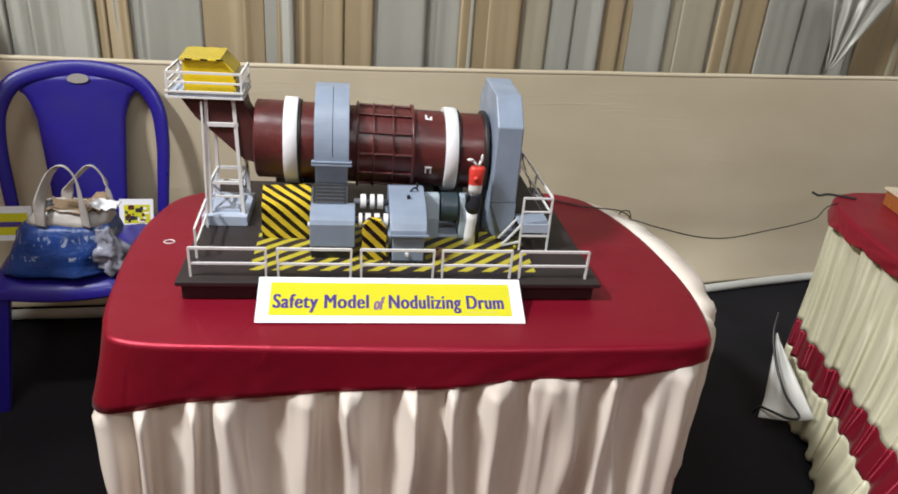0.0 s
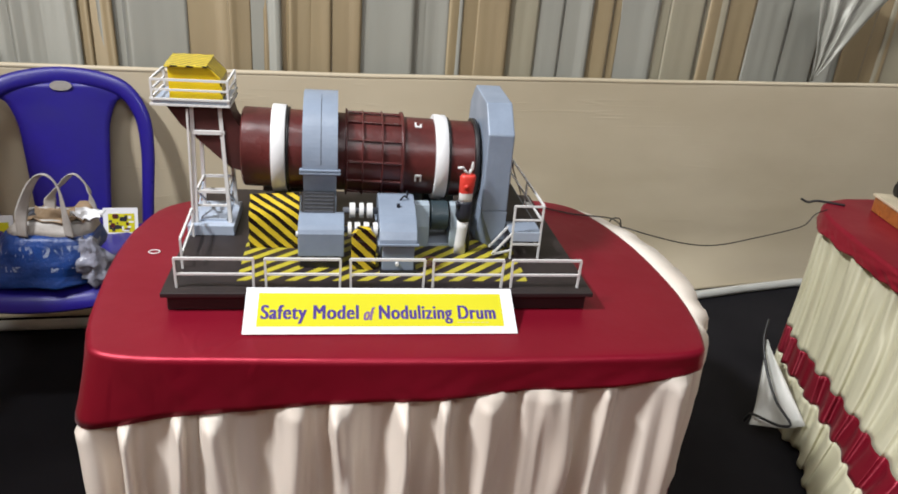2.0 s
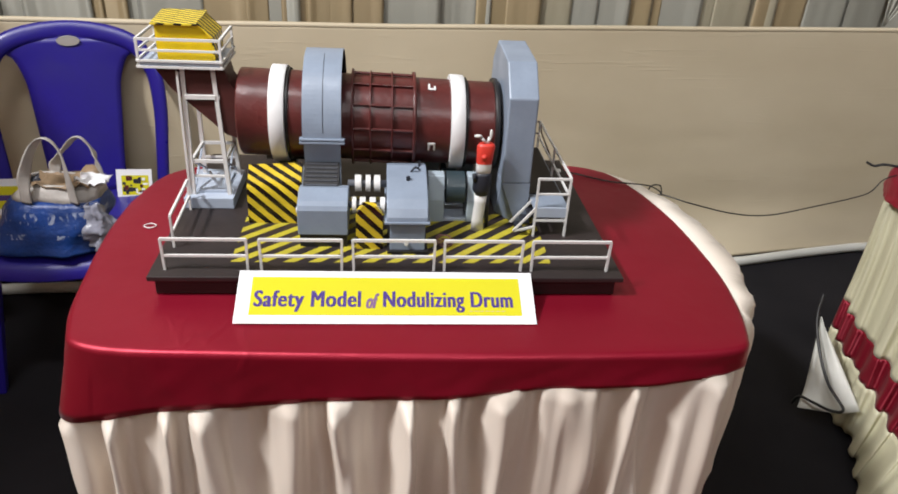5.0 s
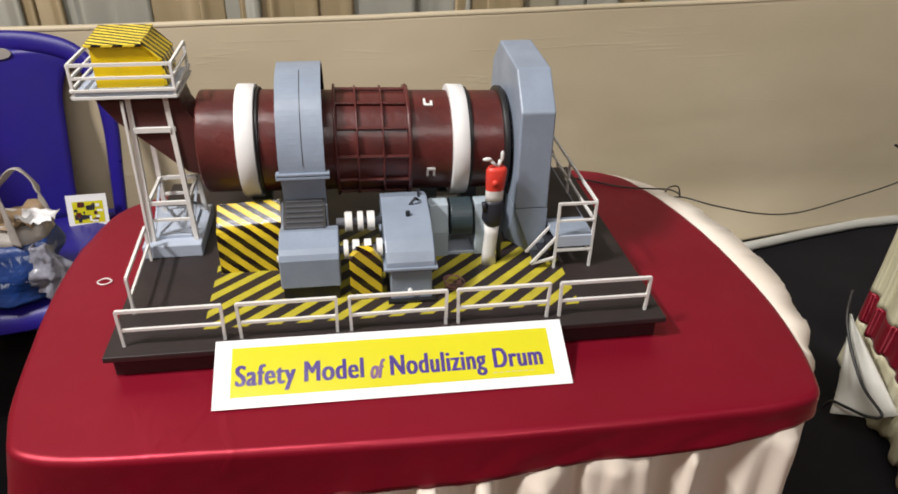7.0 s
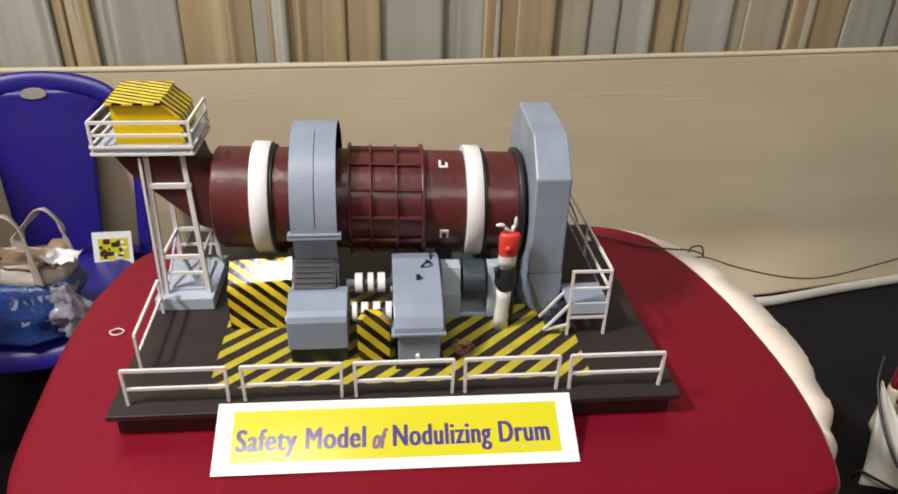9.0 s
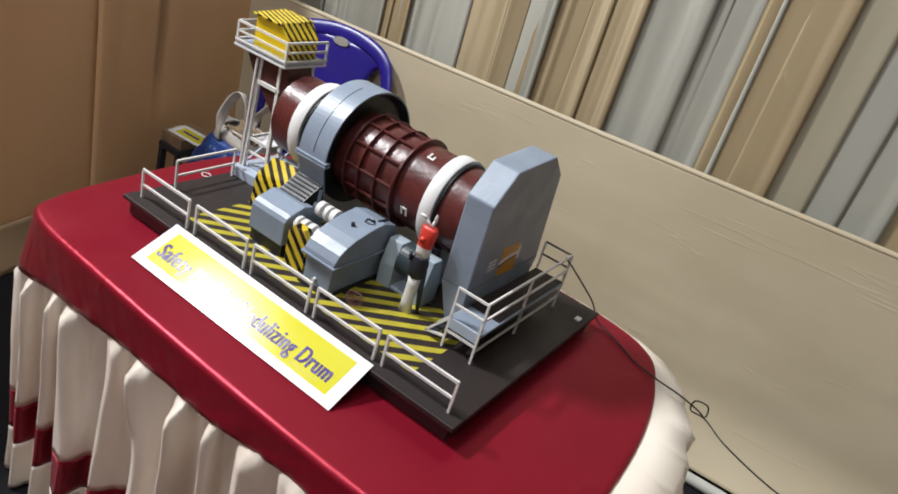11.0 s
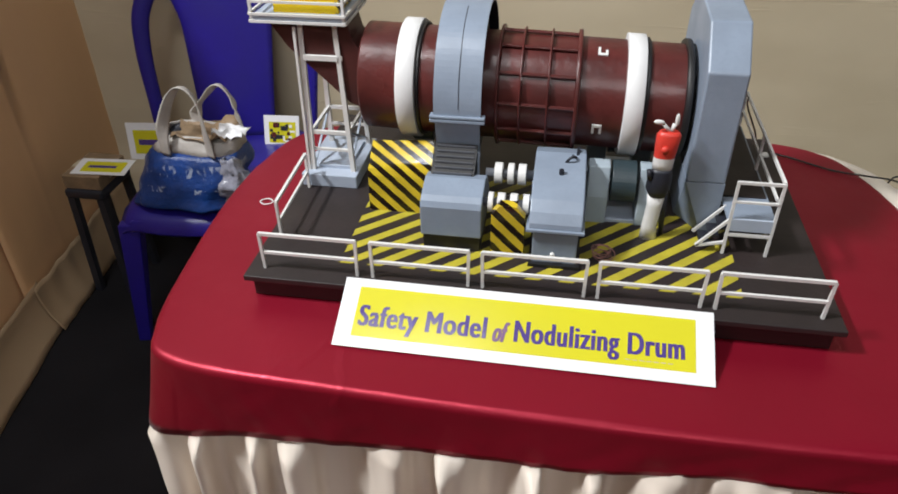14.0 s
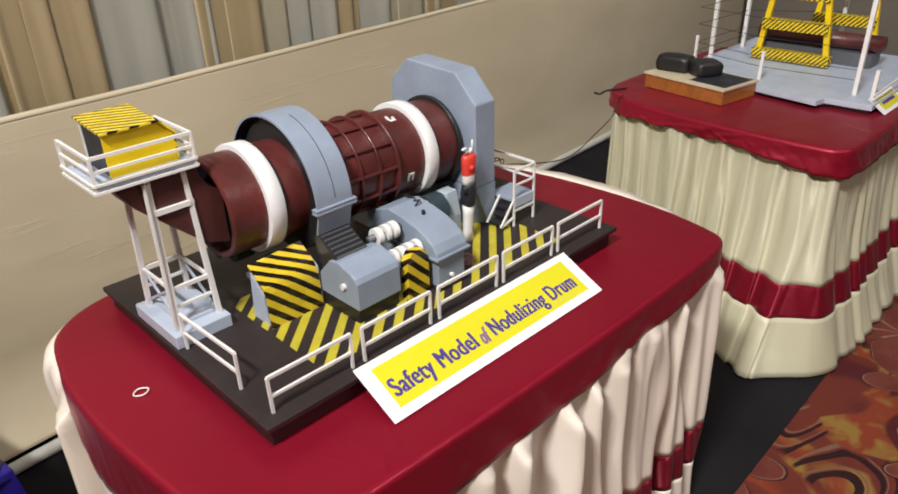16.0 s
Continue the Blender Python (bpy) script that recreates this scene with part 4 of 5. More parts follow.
def cabin():
    prof = [(-0.475, 1.119), (-0.475, 1.193), (-0.391, 1.193), (-0.365, 1.166), (-0.365, 1.119)]
    ob = part("feed_box", prism(prof, "y", 0.300, 0.304), M["yellow"], model, "yellow feed box with a hazard-striped roof")
    part("back_panel", prism(prof, "y", 0.386, 0.390), M["white"], ob)
    # black sheet paints the shaded inside of the open side
    part("side_shade", box(-0.473, -0.470, 0.304, 0.386, 1.119, 1.192), M["black"], ob, "black sheet standing in for the shaded open side")
    part("roof", prism([(0.291, 1.190), (0.291, 1.1935), (0.393, 1.201), (0.393, 1.197)], "x", -0.480, -0.389), M["hazard_roof"], ob, "roof sheet with yellow and black stripes")
    part("roof_slope", prism([(-0.390, 1.193), (-0.390, 1.197), (-0.361, 1.167), (-0.3645, 1.166)], "y", 0.294, 0.392), M["hazard_small"], ob, "sloping sheet with yellow and black stripes")
    part("side_sheet", box(-0.3645, -0.361, 0.300, 0.390, 1.119, 1.166), M["hazard_small"], ob, "side sheet with yellow and black stripes")


cabin()
chute = part("feed_chute", prism([(-0.487, 1.110), (-0.345, 1.110), (-0.338, 1.082), (-0.326, 1.062), (-0.305, 1.050), (-0.305, 0.948), (-0.350, 0.962), (-0.455, 1.062)], "y", 0.290, 0.366), M["maroon_dark"], model, "dark maroon feed chute slanting into the drum", bevel=0.002)


def hood():
    """Grey discharge hood: chamfered box, its lower front corner cut away."""
    x0, x1 = 0.237, 0.299
    prof = [(0.199, 0.9005), (0.199, 1.087), (0.258, 1.148), (0.408, 1.156), (0.462, 1.106), (0.490, 0.9005)]
    ob = part("discharge_hood", prism(prof, "x", x0, x1), M["grey"], model, "grey chamfered discharge hood at the drum's end", bevel=0.003)
    low = bmesh.new()
    v = [low.verts.new(p) for p in ((x0, 0.199, 0.9), (x1, 0.199, 0.9), (x1, 0.490, 0.9), (x0, 0.490, 0.9), (0.276, 0.199, 0.802), (x1, 0.199, 0.802), (x1, 0.46, 0.802), (x0, 0.46, 0.802), (x0, 0.262, 0.802))]
    for f in ((0, 1, 2, 3), (0, 4, 5, 1), (0, 8, 4), (1, 5, 6, 2), (2, 6, 7, 3), (3, 7, 8, 0), (4, 8, 7, 6, 5)):
        low.faces.new([v[i] for i in f])
    part("hopper", low, M["grey"], ob, "tapered lower part of the hood")
    lab = bmesh.new()
    prism([(0.305, 0.905), (0.378, 0.900), (0.372, 0.968), (0.300, 0.972)], "x", x1 - 0.001, x1 + 0.0008, lab)
    part("emblem", lab, M["orange"], ob, "worn orange emblem")
    band = bmesh.new()
    prism([(0.300, 0.932), (0.330, 0.938), (0.372, 0.941), (0.376, 0.928), (0.383, 0.928), (0.381, 0.958), (0.374, 0.958), (0.373, 0.949), (0.330, 0.947), (0.300, 0.940)], "x", x1 - 0.001, x1 + 0.0014, band)
    part("emblem_band", band, M["paper"], ob, "pale bar across the emblem")
    part("emblem_line", prism([(0.302, 0.926), (0.332, 0.933), (0.370, 0.936), (0.370, 0.940), (0.332, 0.937), (0.302, 0.931)], "x", x1 - 0.001, x1 + 0.0012), M["maroon"], ob, "dark red line under the pale bar")
    bars = bmesh.new()
    for z in (0.930, 0.939, 0.948):
        box(x1 - 0.001, x1 + 0.0008, 0.255, 0.285, z, z + 0.005, bars)
    part("marking", bars, M["paper"], ob, "small white marking")


hood()


def motor():
    prof = [(0.087, 0.830), (0.087, 0.884), (0.092, 0.893), (0.102, 0.899), (0.140, 0.911), (0.165, 0.906), (0.200, 0.870), (0.200, 0.830)]
    ob = part("motor", prism(prof, "x", -0.187, -0.087), M["grey"], model, "grey motor housing on a black foot", bevel=0.002)
    part("foot", box(-0.184, -0.090, 0.093, 0.198, DECK, 0.8305), M["black"], ob, "black foot")
    part("end_knob", rod((-0.187, 0.125, 0.868), (-0.193, 0.125, 0.868), 0.006, None, 12), M["white"], ob)
    vent = part("vent_box", prism([(0.146, 0.905), (0.204, 0.940), (0.214, 0.940), (0.214, 0.84), (0.16, 0.84)], "x", -0.180, -0.108), M["black"], model, "black louvred box under the gear guard")
    for k in range(6):
        y, z = 0.153 + 0.009 * k, 0.911 + 0.0054 * k
        part("louvre", bar((-0.176, y, z), (-0.112, y, z), 0.0030, 0.0030), M["grey_dark"], vent)
    part("side_post", box(-0.1075, -0.1045, 0.196, 0.204, DECK, 0.93), M["grey_light"], vent)


motor()


def hazard_cover():
    prof = [(0.196, DECK), (0.201, 0.868), (0.205, 0.880), (0.214, 0.889), (0.250, 0.916), (0.252, 0.914), (0.217, 0.886), (0.209, 0.879), (0.204, 0.867), (0.199, DECK)]
    sheet = prism(prof, "x", -0.303, -0.190)
    for v in sheet.verts:
        v.co.z += 0.06 * (v.co.x + 0.246) * span(v.co.y, 0.204, 0.214) * span(v.co.z, 0.86, 0.88)
    ob = part("roller_cover", sheet, M["hazard"], model, "bent glossy sheet with yellow and black hazard stripes")
    part("side_plate", prism([(0.200, DECK), (0.205, 0.88), (0.252, 0.911), (0.262, DECK)], "x", -0.1895, -0.186), M["grey_light"], ob, "light grey end plate")
    part("side_plate", prism([(0.210, DECK), (0.215, 0.86), (0.252, 0.895), (0.262, DECK)], "x", -0.300, -0.297), M["grey_light"], ob)


hazard_cover()


def gearbox():
    prof = [(0.068, 0.8705), (0.070, 0.880), (0.080, 0.895), (0.098, 0.908), (0.122, 0.919), (0.160, 0.929), (0.205, 0.936), (0.245, 0.924), (0.262, 0.874), (0.262, 0.8705)]
    ob = part("gearbox", prism(prof, "x", -0.010, 0.073), M["grey"], model, "grey gearbox with a rounded cover", bevel=0.002)
    part("lower_case", box(-0.003, 0.068, 0.073, 0.258, DECK, 0.868), M["grey"], ob, bevel=0.002)
    part("flange", box(-0.014, 0.077, 0.064, 0.266, 0.8665, 0.8715), M["grey"], ob, bevel=0.0008)
    part("foot_plate", box(-0.008, 0.074, 0.064, 0.262, DECK, 0.806), M["black"], ob)
    top = bmesh.new()
    tube(smooth_path([(0.040, 0.180, 0.931), (0.048, 0.178, 0.942), (0.056, 0.186, 0.938), (0.050, 0.196, 0.936)], 6), 0.0022, top, 6)
    part("lifting_eye", top, M["navy"], ob, "dark wire lifting eye", True)
    part("dipstick", bar((0.058, 0.200, 0.936), (0.060, 0.232, 0.934), 0.004, 0.004), M["navy"], ob)
    part("plug", rod((0.034, 0.150, 0.926), (0.034, 0.150, 0.934), 0.004, None, 10), M["navy"], ob)
    part("drain", rod((0.030, 0.073, 0.822), (0.030, 0.066, 0.822), 0.004, None, 10), M["white"], ob)


gearbox()


def coupling(y, z, r, discs):
    ob = part("shaft", rod((-0.090, y, z), (-0.006, y, z), r * 0.42, None, 16), M["grey_dark"], model, "shaft with pale coupling discs", True)
    for x, w in discs:
        part("disc", rod((x, y, z), (x + w, y, z), r, None, 24), M["white"], ob, bevel=0.0008)


coupling(0.172, 0.908, 0.0175, ((-0.075, 0.013), (-0.053, 0.010), (-0.036, 0.013)))
coupling(0.118, 0.884, 0.0165, ((-0.079, 0.008), (-0.064, 0.012), (-0.044, 0.012), (-0.023, 0.010)))
part("coupling_guard", prism([(-0.071, DECK), (-0.071, 0.880), (-0.058, 0.898), (-0.030, 0.898), (-0.017, 0.878), (-0.017, DECK)], "y", 0.084, 0.104), M["hazard"], model, "upright guard plate with yellow and black stripes", bevel=0.001)


def rollers():
    for x0, x1 in ((0.120, 0.160), (-0.258, -0.218)):
        for y in ((0.238, 0.420) if x0 > 0 else (0.284, 0.400)):
            roll = part("support_roller", rod((x0, y, 0.872), (x1, y, 0.872), 0.036 if x0 > 0 else 0.026, None, 36), M["teal"], model, "dark steel support roller", bevel=0.001)
            part("axle", rod((x0 - 0.03, y, 0.872), (x1 + 0.03, y, 0.872), 0.007, None, 12), M["grey_dark"], roll)
            if x0 > 0:
                for a, b in ((x0 - 0.040, x0 - 0.004), (x1 + 0.006, x1 + 0.040)):
                    part("bearing_block", prism([(y - 0.028, DECK), (y - 0.028, 0.852), (y - 0.015, 0.905), (y + 0.015, 0.905), (y + 0.028, 0.852), (y + 0.028, DECK)], "x", a, b), M["grey_green"], roll, "pale grey-green bearing block", bevel=0.002)
    part("roller_plate", box(0.112, 0.168, 0.215, 0.450, DECK, 0.807), M["grey_light"], model, "pale bed plate", bevel=0.001)


rollers()


def walkway():
    """White-railed access platform at the discharge end."""
    zf = 0.866
    w = part("walkway", box(0.303, 0.378, 0.150, 0.500, zf - 0.006, zf), M["grey"], model, "grey access walkway with white stick rails", bevel=0.001)
    part("riser", box(0.305, 0.376, 0.146, 0.150, 0.846, zf + 0.002), M["grey_light"], w)
    # darker strip over the rear of the walkway floor
    part("dark_floor", box(0.305, 0.374, 0.22, 0.498, zf, zf + 0.002), M["deck"], w)
    for x, y in ((0.306, 0.148), (0.374, 0.148), (0.374, 0.318), (0.374, 0.500), (0.306, 0.500)):
        part("post", bar((x, y, DECK), (x, y, 0.936), 0.0045, 0.0045), M["white"], w)
    for p, q, s in (((0.306, 0.148, 0.934), (0.374, 0.148, 0.934), 0.0045), ((0.306, 0.147, 0.900), (0.374, 0.147, 0.900), 0.0035), ((0.306, 0.148, 0.838), (0.374, 0.148, 0.838), 0.0050),
                    ((0.374, 0.148, 0.936), (0.374, 0.500, 0.936), 0.0050), ((0.374, 0.148, 0.898), (0.374, 0.500, 0.898), 0.0042), ((0.374, 0.148, 0.828), (0.374, 0.500, 0.828), 0.0045),
                    ((0.262, 0.148, 0.812), (0.306, 0.148, 0.866), 0.0045), ((0.262, 0.148, 0.812), (0.306, 0.148, 0.822), 0.0045), ((0.262, 0.190, 0.812), (0.306, 0.190, 0.866), 0.0045)):
        part("rail", bar(p, q, 0.0040, s), M["white"], w)
    for z in (0.936, 0.905):
        part("rail", bar((0.306, 0.500, z), (0.374, 0.500, z), 0.0035, 0.0035), M["grey_dark"], w)
    for k in range(3):
        part("step", box(0.268 + 0.012 * k, 0.284 + 0.012 * k, 0.150, 0.188, 0.812 + 0.016 * k, 0.816 + 0.016 * k), M["navy"], w)
    part("clip", box(0.432, 0.444, 0.500, 0.516, DECK, 0.8035), M["white"], model, "small white sticker on the deck")


walkway()


# ---------------- things beside and on the model ----------------
def figurine():
    """A plain toy worker, one mesh: pale legs, dark hips, pale shirt, red vest, raised arms."""
    bm = bmesh.new()

    def lump(x, y, z, rx, ry, rz, idx, seg=14):
        start = set(bm.faces)
        bmesh.ops.create_uvsphere(bm, u_segments=seg, v_segments=10, radius=1.0, matrix=Matrix.LocRotScale((x, y, z), None, (rx, ry, rz)))
        for f in set(bm.faces) - start:
            f.material_index = idx
            f.smooth = True

    def stick(p, q, r, r2, idx):
        start = set(bm.faces)
        rod(p, q, r, bm, 12, r2)
        for f in set(bm.faces) - start:
            f.material_index = idx
            f.smooth = True

    def loft(sections):
        """Flattened cross-sections (x, y, z, half width, half depth, colour of the stretch above)."""
        rings = []
        for k, (cx, cy, cz, rx, ry, _) in enumerate(sections):
            rings.append([bm.verts.new((cx + rx * math.copysign(abs(math.cos(a)) ** 0.75, math.cos(a)) + 0.0008 * noise.noise((a * 2, k, 3)), cy + ry * math.sin(a), cz)) for a in (2 * math.pi * i / 16 for i in range(16))])
        bm.faces.new(rings[0][::-1]).material_index = sections[0][5]
        bm.faces.new(rings[-1]).material_index = sections[-1][5]
        for (ra, rb, sec) in zip(rings, rings[1:], sections):
            for i in range(16):
                f = bm.faces.new((ra[i], ra[(i + 1) % 16], rb[(i + 1) % 16], rb[i]))
                f.material_index = sec[5]
                f.smooth = True

    x, y = 0.191, 0.178
    loft([(x - 0.003, y, DECK, 0.0145, 0.010, 0), (x - 0.004, y, 0.825, 0.0120, 0.009, 0), (x - 0.001, y, 0.865, 0.0128, 0.010, 0), (x - 0.001, y, 0.890, 0.0145, 0.011, 0)])
    stick((x + 0.019, y + 0.012, DECK), (x + 0.010, y + 0.006, 0.900), 0.0035, 0.008, 1)
    loft([(x, y, 0.884, 0.0140, 0.012, 1), (x - 0.001, y, 0.897, 0.0190, 0.0145, 1), (x, y, 0.915, 0.0195, 0.0140, 1), (x + 0.001, y, 0.928, 0.0170, 0.0120, 1), (x + 0.002, y, 0.934, 0.0160, 0.011, 1)])
    stick((x - 0.016, y - 0.008, 0.918), (x - 0.020, y - 0.010, 0.934), 0.005, 0.004, 1)
    loft([(x + 0.001, y, 0.931, 0.0155, 0.010, 0), (x + 0.001, y, 0.944, 0.0160, 0.0105, 0), (x + 0.001, y, 0.955, 0.0165, 0.011, 2), (x + 0.002, y, 0.975, 0.0178, 0.0115, 2), (x + 0.003, y, 0.993, 0.0190, 0.011, 2), (x + 0.003, y, 0.999, 0.0150, 0.008, 2)])
    stick((x - 0.001, y - 0.0160, 0.972), (x - 0.001, y - 0.0095, 0.972), 0.0060, 0.0065, 2)
    stick((x + 0.004, y, 0.998), (x - 0.010, y - 0.004, 1.013), 0.0028, 0.0030, 0)
    lump(x - 0.016, y - 0.006, 1.016, 0.0085, 0.0030, 0.0038, 0)
    stick((x + 0.006, y, 0.998), (x + 0.008, y - 0.002, 1.012), 0.0028, 0.0035, 0)
    lump(x + 0.011, y - 0.003, 1.020, 0.0035, 0.0030, 0.0105, 0)
    solo("figurine", bm, [M["white"], M["navy"], M["red"]], "small plain toy figure in red standing on the deck", "figurine")


figurine()


def wire_tangle(cx, cy):
    path = []
    for i in range(64):
        a = i * 0.52
        r = 0.015 + 0.006 * noise.noise((i * 0.11, 0, 1))
        path.append(Vector((cx + r * math.cos(a) * (1 + 0.2 * math.sin(a * 0.3)), cy + r * math.sin(a), DECK + 0.004 + 0.013 * (0.5 + 0.5 * math.sin(a * 0.73)))))
    solo("wire_coil", tube(path, 0.0008, None, 5), M["copper"], "small tangle of thin wire lying on the deck", "wire", smooth=True)


wire_tangle(0.110, 0.105)


def sign():
    low, up = Vector((-0.2865, -0.1175, 0.7580)), Vector((0, 0.1020, 0.0500))
    lean = math.atan2(up.z, up.y)
    length = up.length
    turn = Matrix.Translation(low) @ Matrix.Rotation(lean, 4, "X") @ Matrix.Rotation(radians(-0.35), 4, "Z")
    ob = thing("name_board", (-0.008, -0.066, 0.757), "white card sign with yellow panel and violet lettering, leaning", "sign")

    def flat(name, x0, x1, y0, y1, z0, z1, mat_, label="", parent=ob):
        bm = box(x0, x1, y0, y1, z0, z1)
        bmesh.ops.transform(bm, matrix=turn, verts=bm.verts)
        return part(name, bm, mat_, parent, label)

    card = flat("card", 0, 0.557, 0, length, -0.0012, 0.0, M["paper"], "white card")
    panel = flat("panel", 0.026, 0.531, 0.0175, length - 0.014, 0.0, 0.0004, M["sign_yellow"], "yellow printed panel")
    for body, x0, x1, y0, high, shear, mat_ in (("Safety Model", 0.0340, 0.2275, 0.0355, 0.049, 0.0, "ink"), ("of", 0.2400, 0.2615, 0.0325, 0.046, 0.35, "ink_soft"), ("Nodulizing Drum", 0.2715, 0.5140, 0.0355, 0.049, 0.0, "ink")):
        cu = bpy.data.curves.new("words", "FONT")
        cu.body, cu.size, cu.extrude, cu.shear = body, 0.05, 0.0003, shear
        cu.space_character = 1.10
        tmp = new("words", cu)
        bpy.context.view_layer.update()
        me = bpy.data.meshes.new_from_object(tmp.evaluated_get(bpy.context.evaluated_depsgraph_get()))
        bpy.data.objects.remove(tmp)
        xs = [v.co.x for v in me.vertices]
        sx = (x1 - x0) / (max(xs) - min(xs))
        sy = high / 0.05
        me.transform(turn @ Matrix.Translation((x0 - min(xs) * sx, y0, 0.0007)) @ Matrix.Diagonal((sx, sy, 1, 1)))
        bold = bmesh.new()
        bold.from_mesh(me)
        core = list(bold.verts) + list(bold.edges) + list(bold.faces)
        for k, dx in enumerate((-0.0015, -0.0008, 0.0008, 0.0015)):
            more = bmesh.ops.duplicate(bold, geom=core)
            bmesh.ops.translate(bold, vec=(dx, 0, 0.00003 * (k + 1)), verts=[g for g in more["geom"] if isinstance(g, bmesh.types.BMVert)])
        bold.to_mesh(me)
        bold.free()
        me.materials.clear()
        me.materials.append(M[mat_])
        w = new("lettering", me)
        w.parent, w.matrix_parent_inverse = panel, Matrix.Translation(-panel.location)
        tagged(w, "violet lettering")
    for k in range(7):
        flat("fine_print", 0.432 + 0.010 * k, 0.439 + 0.010 * k, 0.0265, 0.0277, 0.0004, 0.0006, M["straw"], "line of fine print", panel)


sign()

ring_path = [Vector((-0.531 + 0.0118 * math.cos(a) + 0.001 * math.cos(3 * a), 0.258 + 0.0105 * math.sin(a), 0.7585)) for a in (2 * math.pi * i / 40 for i in range(41))]
solo("bangle", tube(ring_path, 0.0014, None, 8), M["white"], "thin white ring lying on the red tablecloth", "ring", smooth=True)


def cable(name, points, r, label):
    return solo(name, tube(smooth_path(points, 12), r, None, 8), M["rubber"], label, "cable", smooth=True)


cable("power_cable", [(0.372, 0.47, 0.938), (0.385, 0.515, 0.90), (0.43, 0.59, 0.815), (0.455, 0.612, 0.765), (0.52, 0.585, 0.758), (0.585, 0.545, 0.758), (0.645, 0.525, 0.7600), (0.700, 0.530, 0.752), (0.745, 0.565, 0.722), (0.765, 0.590, 0.700), (0.760, 0.600, 0.722), (0.732, 0.595, 0.722), (0.732, 0.600, 0.692), (0.768, 0.580, 0.702), (0.832, 0.535, 0.698), (0.953, 0.520, 0.676), (1.064, 0.530, 0.668), (1.209, 0.560, 0.682), (1.330, 0.585, 0.698), (1.392, 0.600, 0.712), (1.425, 0.610, 0.745), (1.470, 0.62, 0.7575)], 0.0019, "thin black cable running from the model to the next table")


# ---------------- the chair and what lies on it ----------------
def plastic_chair(cx, yf, yb):
    """Moulded plastic armless chair with an arched back and a broad splat."""
    seat_z = 0.435
    ob = thing("plastic_chair", (cx, (yf + yb) / 2, 0.004), "glossy blue moulded plastic chair with an arched back", "chair")
    rows = []
    for j in range(17):
        v = j / 16
        row = []
        for i in range(21):
            u = i / 20 * 2 - 1
            half = 0.235 - 0.02 * v
            lip = 0.05 * max(0.0, 1 - v * 7) ** 2
            side = 0.030 * max(0.0, abs(u) - 0.86) / 0.14
            row.append((cx + half * u, yf + 0.02 - 0.035 * (1 - u * u) * (1 - v) ** 3 + (yb - 0.10 - yf) * v, seat_z - lip - side + 0.012 * (u * u) - 0.02 * v))
        rows.append(row)
    seat = part("seat", grid_mesh(rows), M["chair_blue"], ob, "", True)
    seat.modifiers.new("thick", "SOLIDIFY").thickness = 0.012
    part("apron", box(cx - 0.20, cx + 0.20, yf + 0.022, yf + 0.034, 0.388, 0.412), M["chair_blue"], ob, bevel=0.006)

    def back(x, z):
        f = span(z, 0.40, 0.95)
        return yb - 0.115 + 0.135 * f + 0.05 * (x / 0.3) ** 2 * (-1)

    arch = smooth_path([(-0.240, 0, 0.40), (-0.252, 0, 0.55), (-0.262, 0, 0.70), (-0.248, 0, 0.82), (-0.178, 0, 0.905), (0.0, 0, 0.935), (0.178, 0, 0.905), (0.248, 0, 0.82), (0.262, 0, 0.70), (0.252, 0, 0.55), (0.240, 0, 0.40)], 8)
    bm = bmesh.new()
    rings = []
    n = len(arch)
    for i, p in enumerate(arch):
        d = (arch[min(i + 1, n - 1)] - arch[max(i - 1, 0)]).normalized()
        nrm = Vector((d.z, 0, -d.x))
        wide = 0.020 + 0.010 * abs(math.sin(math.pi * i / (n - 1))) ** 2
        ring = []
        for k in range(10):
            a = 2 * math.pi * k / 10
            q = p + nrm * wide * math.cos(a)
            ring.append(bm.verts.new((cx + q.x, back(q.x, q.z) + 0.014 * math.sin(a), q.z)))
        rings.append(ring)
    for a, b in zip(rings, rings[1:]):
        for k in range(10):
            bm.faces.new((a[k], a[(k + 1) % 10], b[(k + 1) % 10], b[k])).smooth = True
    bm.faces.new(rings[0])
    bm.faces.new(rings[-1])
    frame_ = part("backrest_frame", bm, M["chair_blue"], ob)
    rows = []
    for j in range(25):
        v = j / 24
        z = 0.415 + 0.50 * v
        half = 0.122 + 0.018 * span(z, 0.5, 0.75) + 0.034 * span(z, 0.75, 0.86) ** 1.5 + 0.045 * span(z, 0.85, 0.885) - 0.040 * span(z, 0.89, 0.915)
        row = []
        for i in range(15):
            u = i / 7 - 1
            x = half * u
            row.append((cx + x, back(x, z) + 0.010 - 0.012 * (1 - u * u), z))
        rows.append(row)
    splat = part("splat", grid_mesh(rows), M["chair_blue"], ob, "", True)
    splat.modifiers.new("thick", "SOLIDIFY").thickness = 0.008
    for k, (z, w) in enumerate(((0.80, 0.09), (0.76, 0.10), (0.72, 0.10), (0.68, 0.09), (0.64, 0.075))):
        part("slot_rib", tube([Vector((cx + w * (i / 4 - 1), back(0, z) - 0.0035, z + 0.008 * (1 - (i / 4 - 1) ** 2))) for i in range(9)], 0.0035, None, 6), M["chair_blue"], splat, "", True)
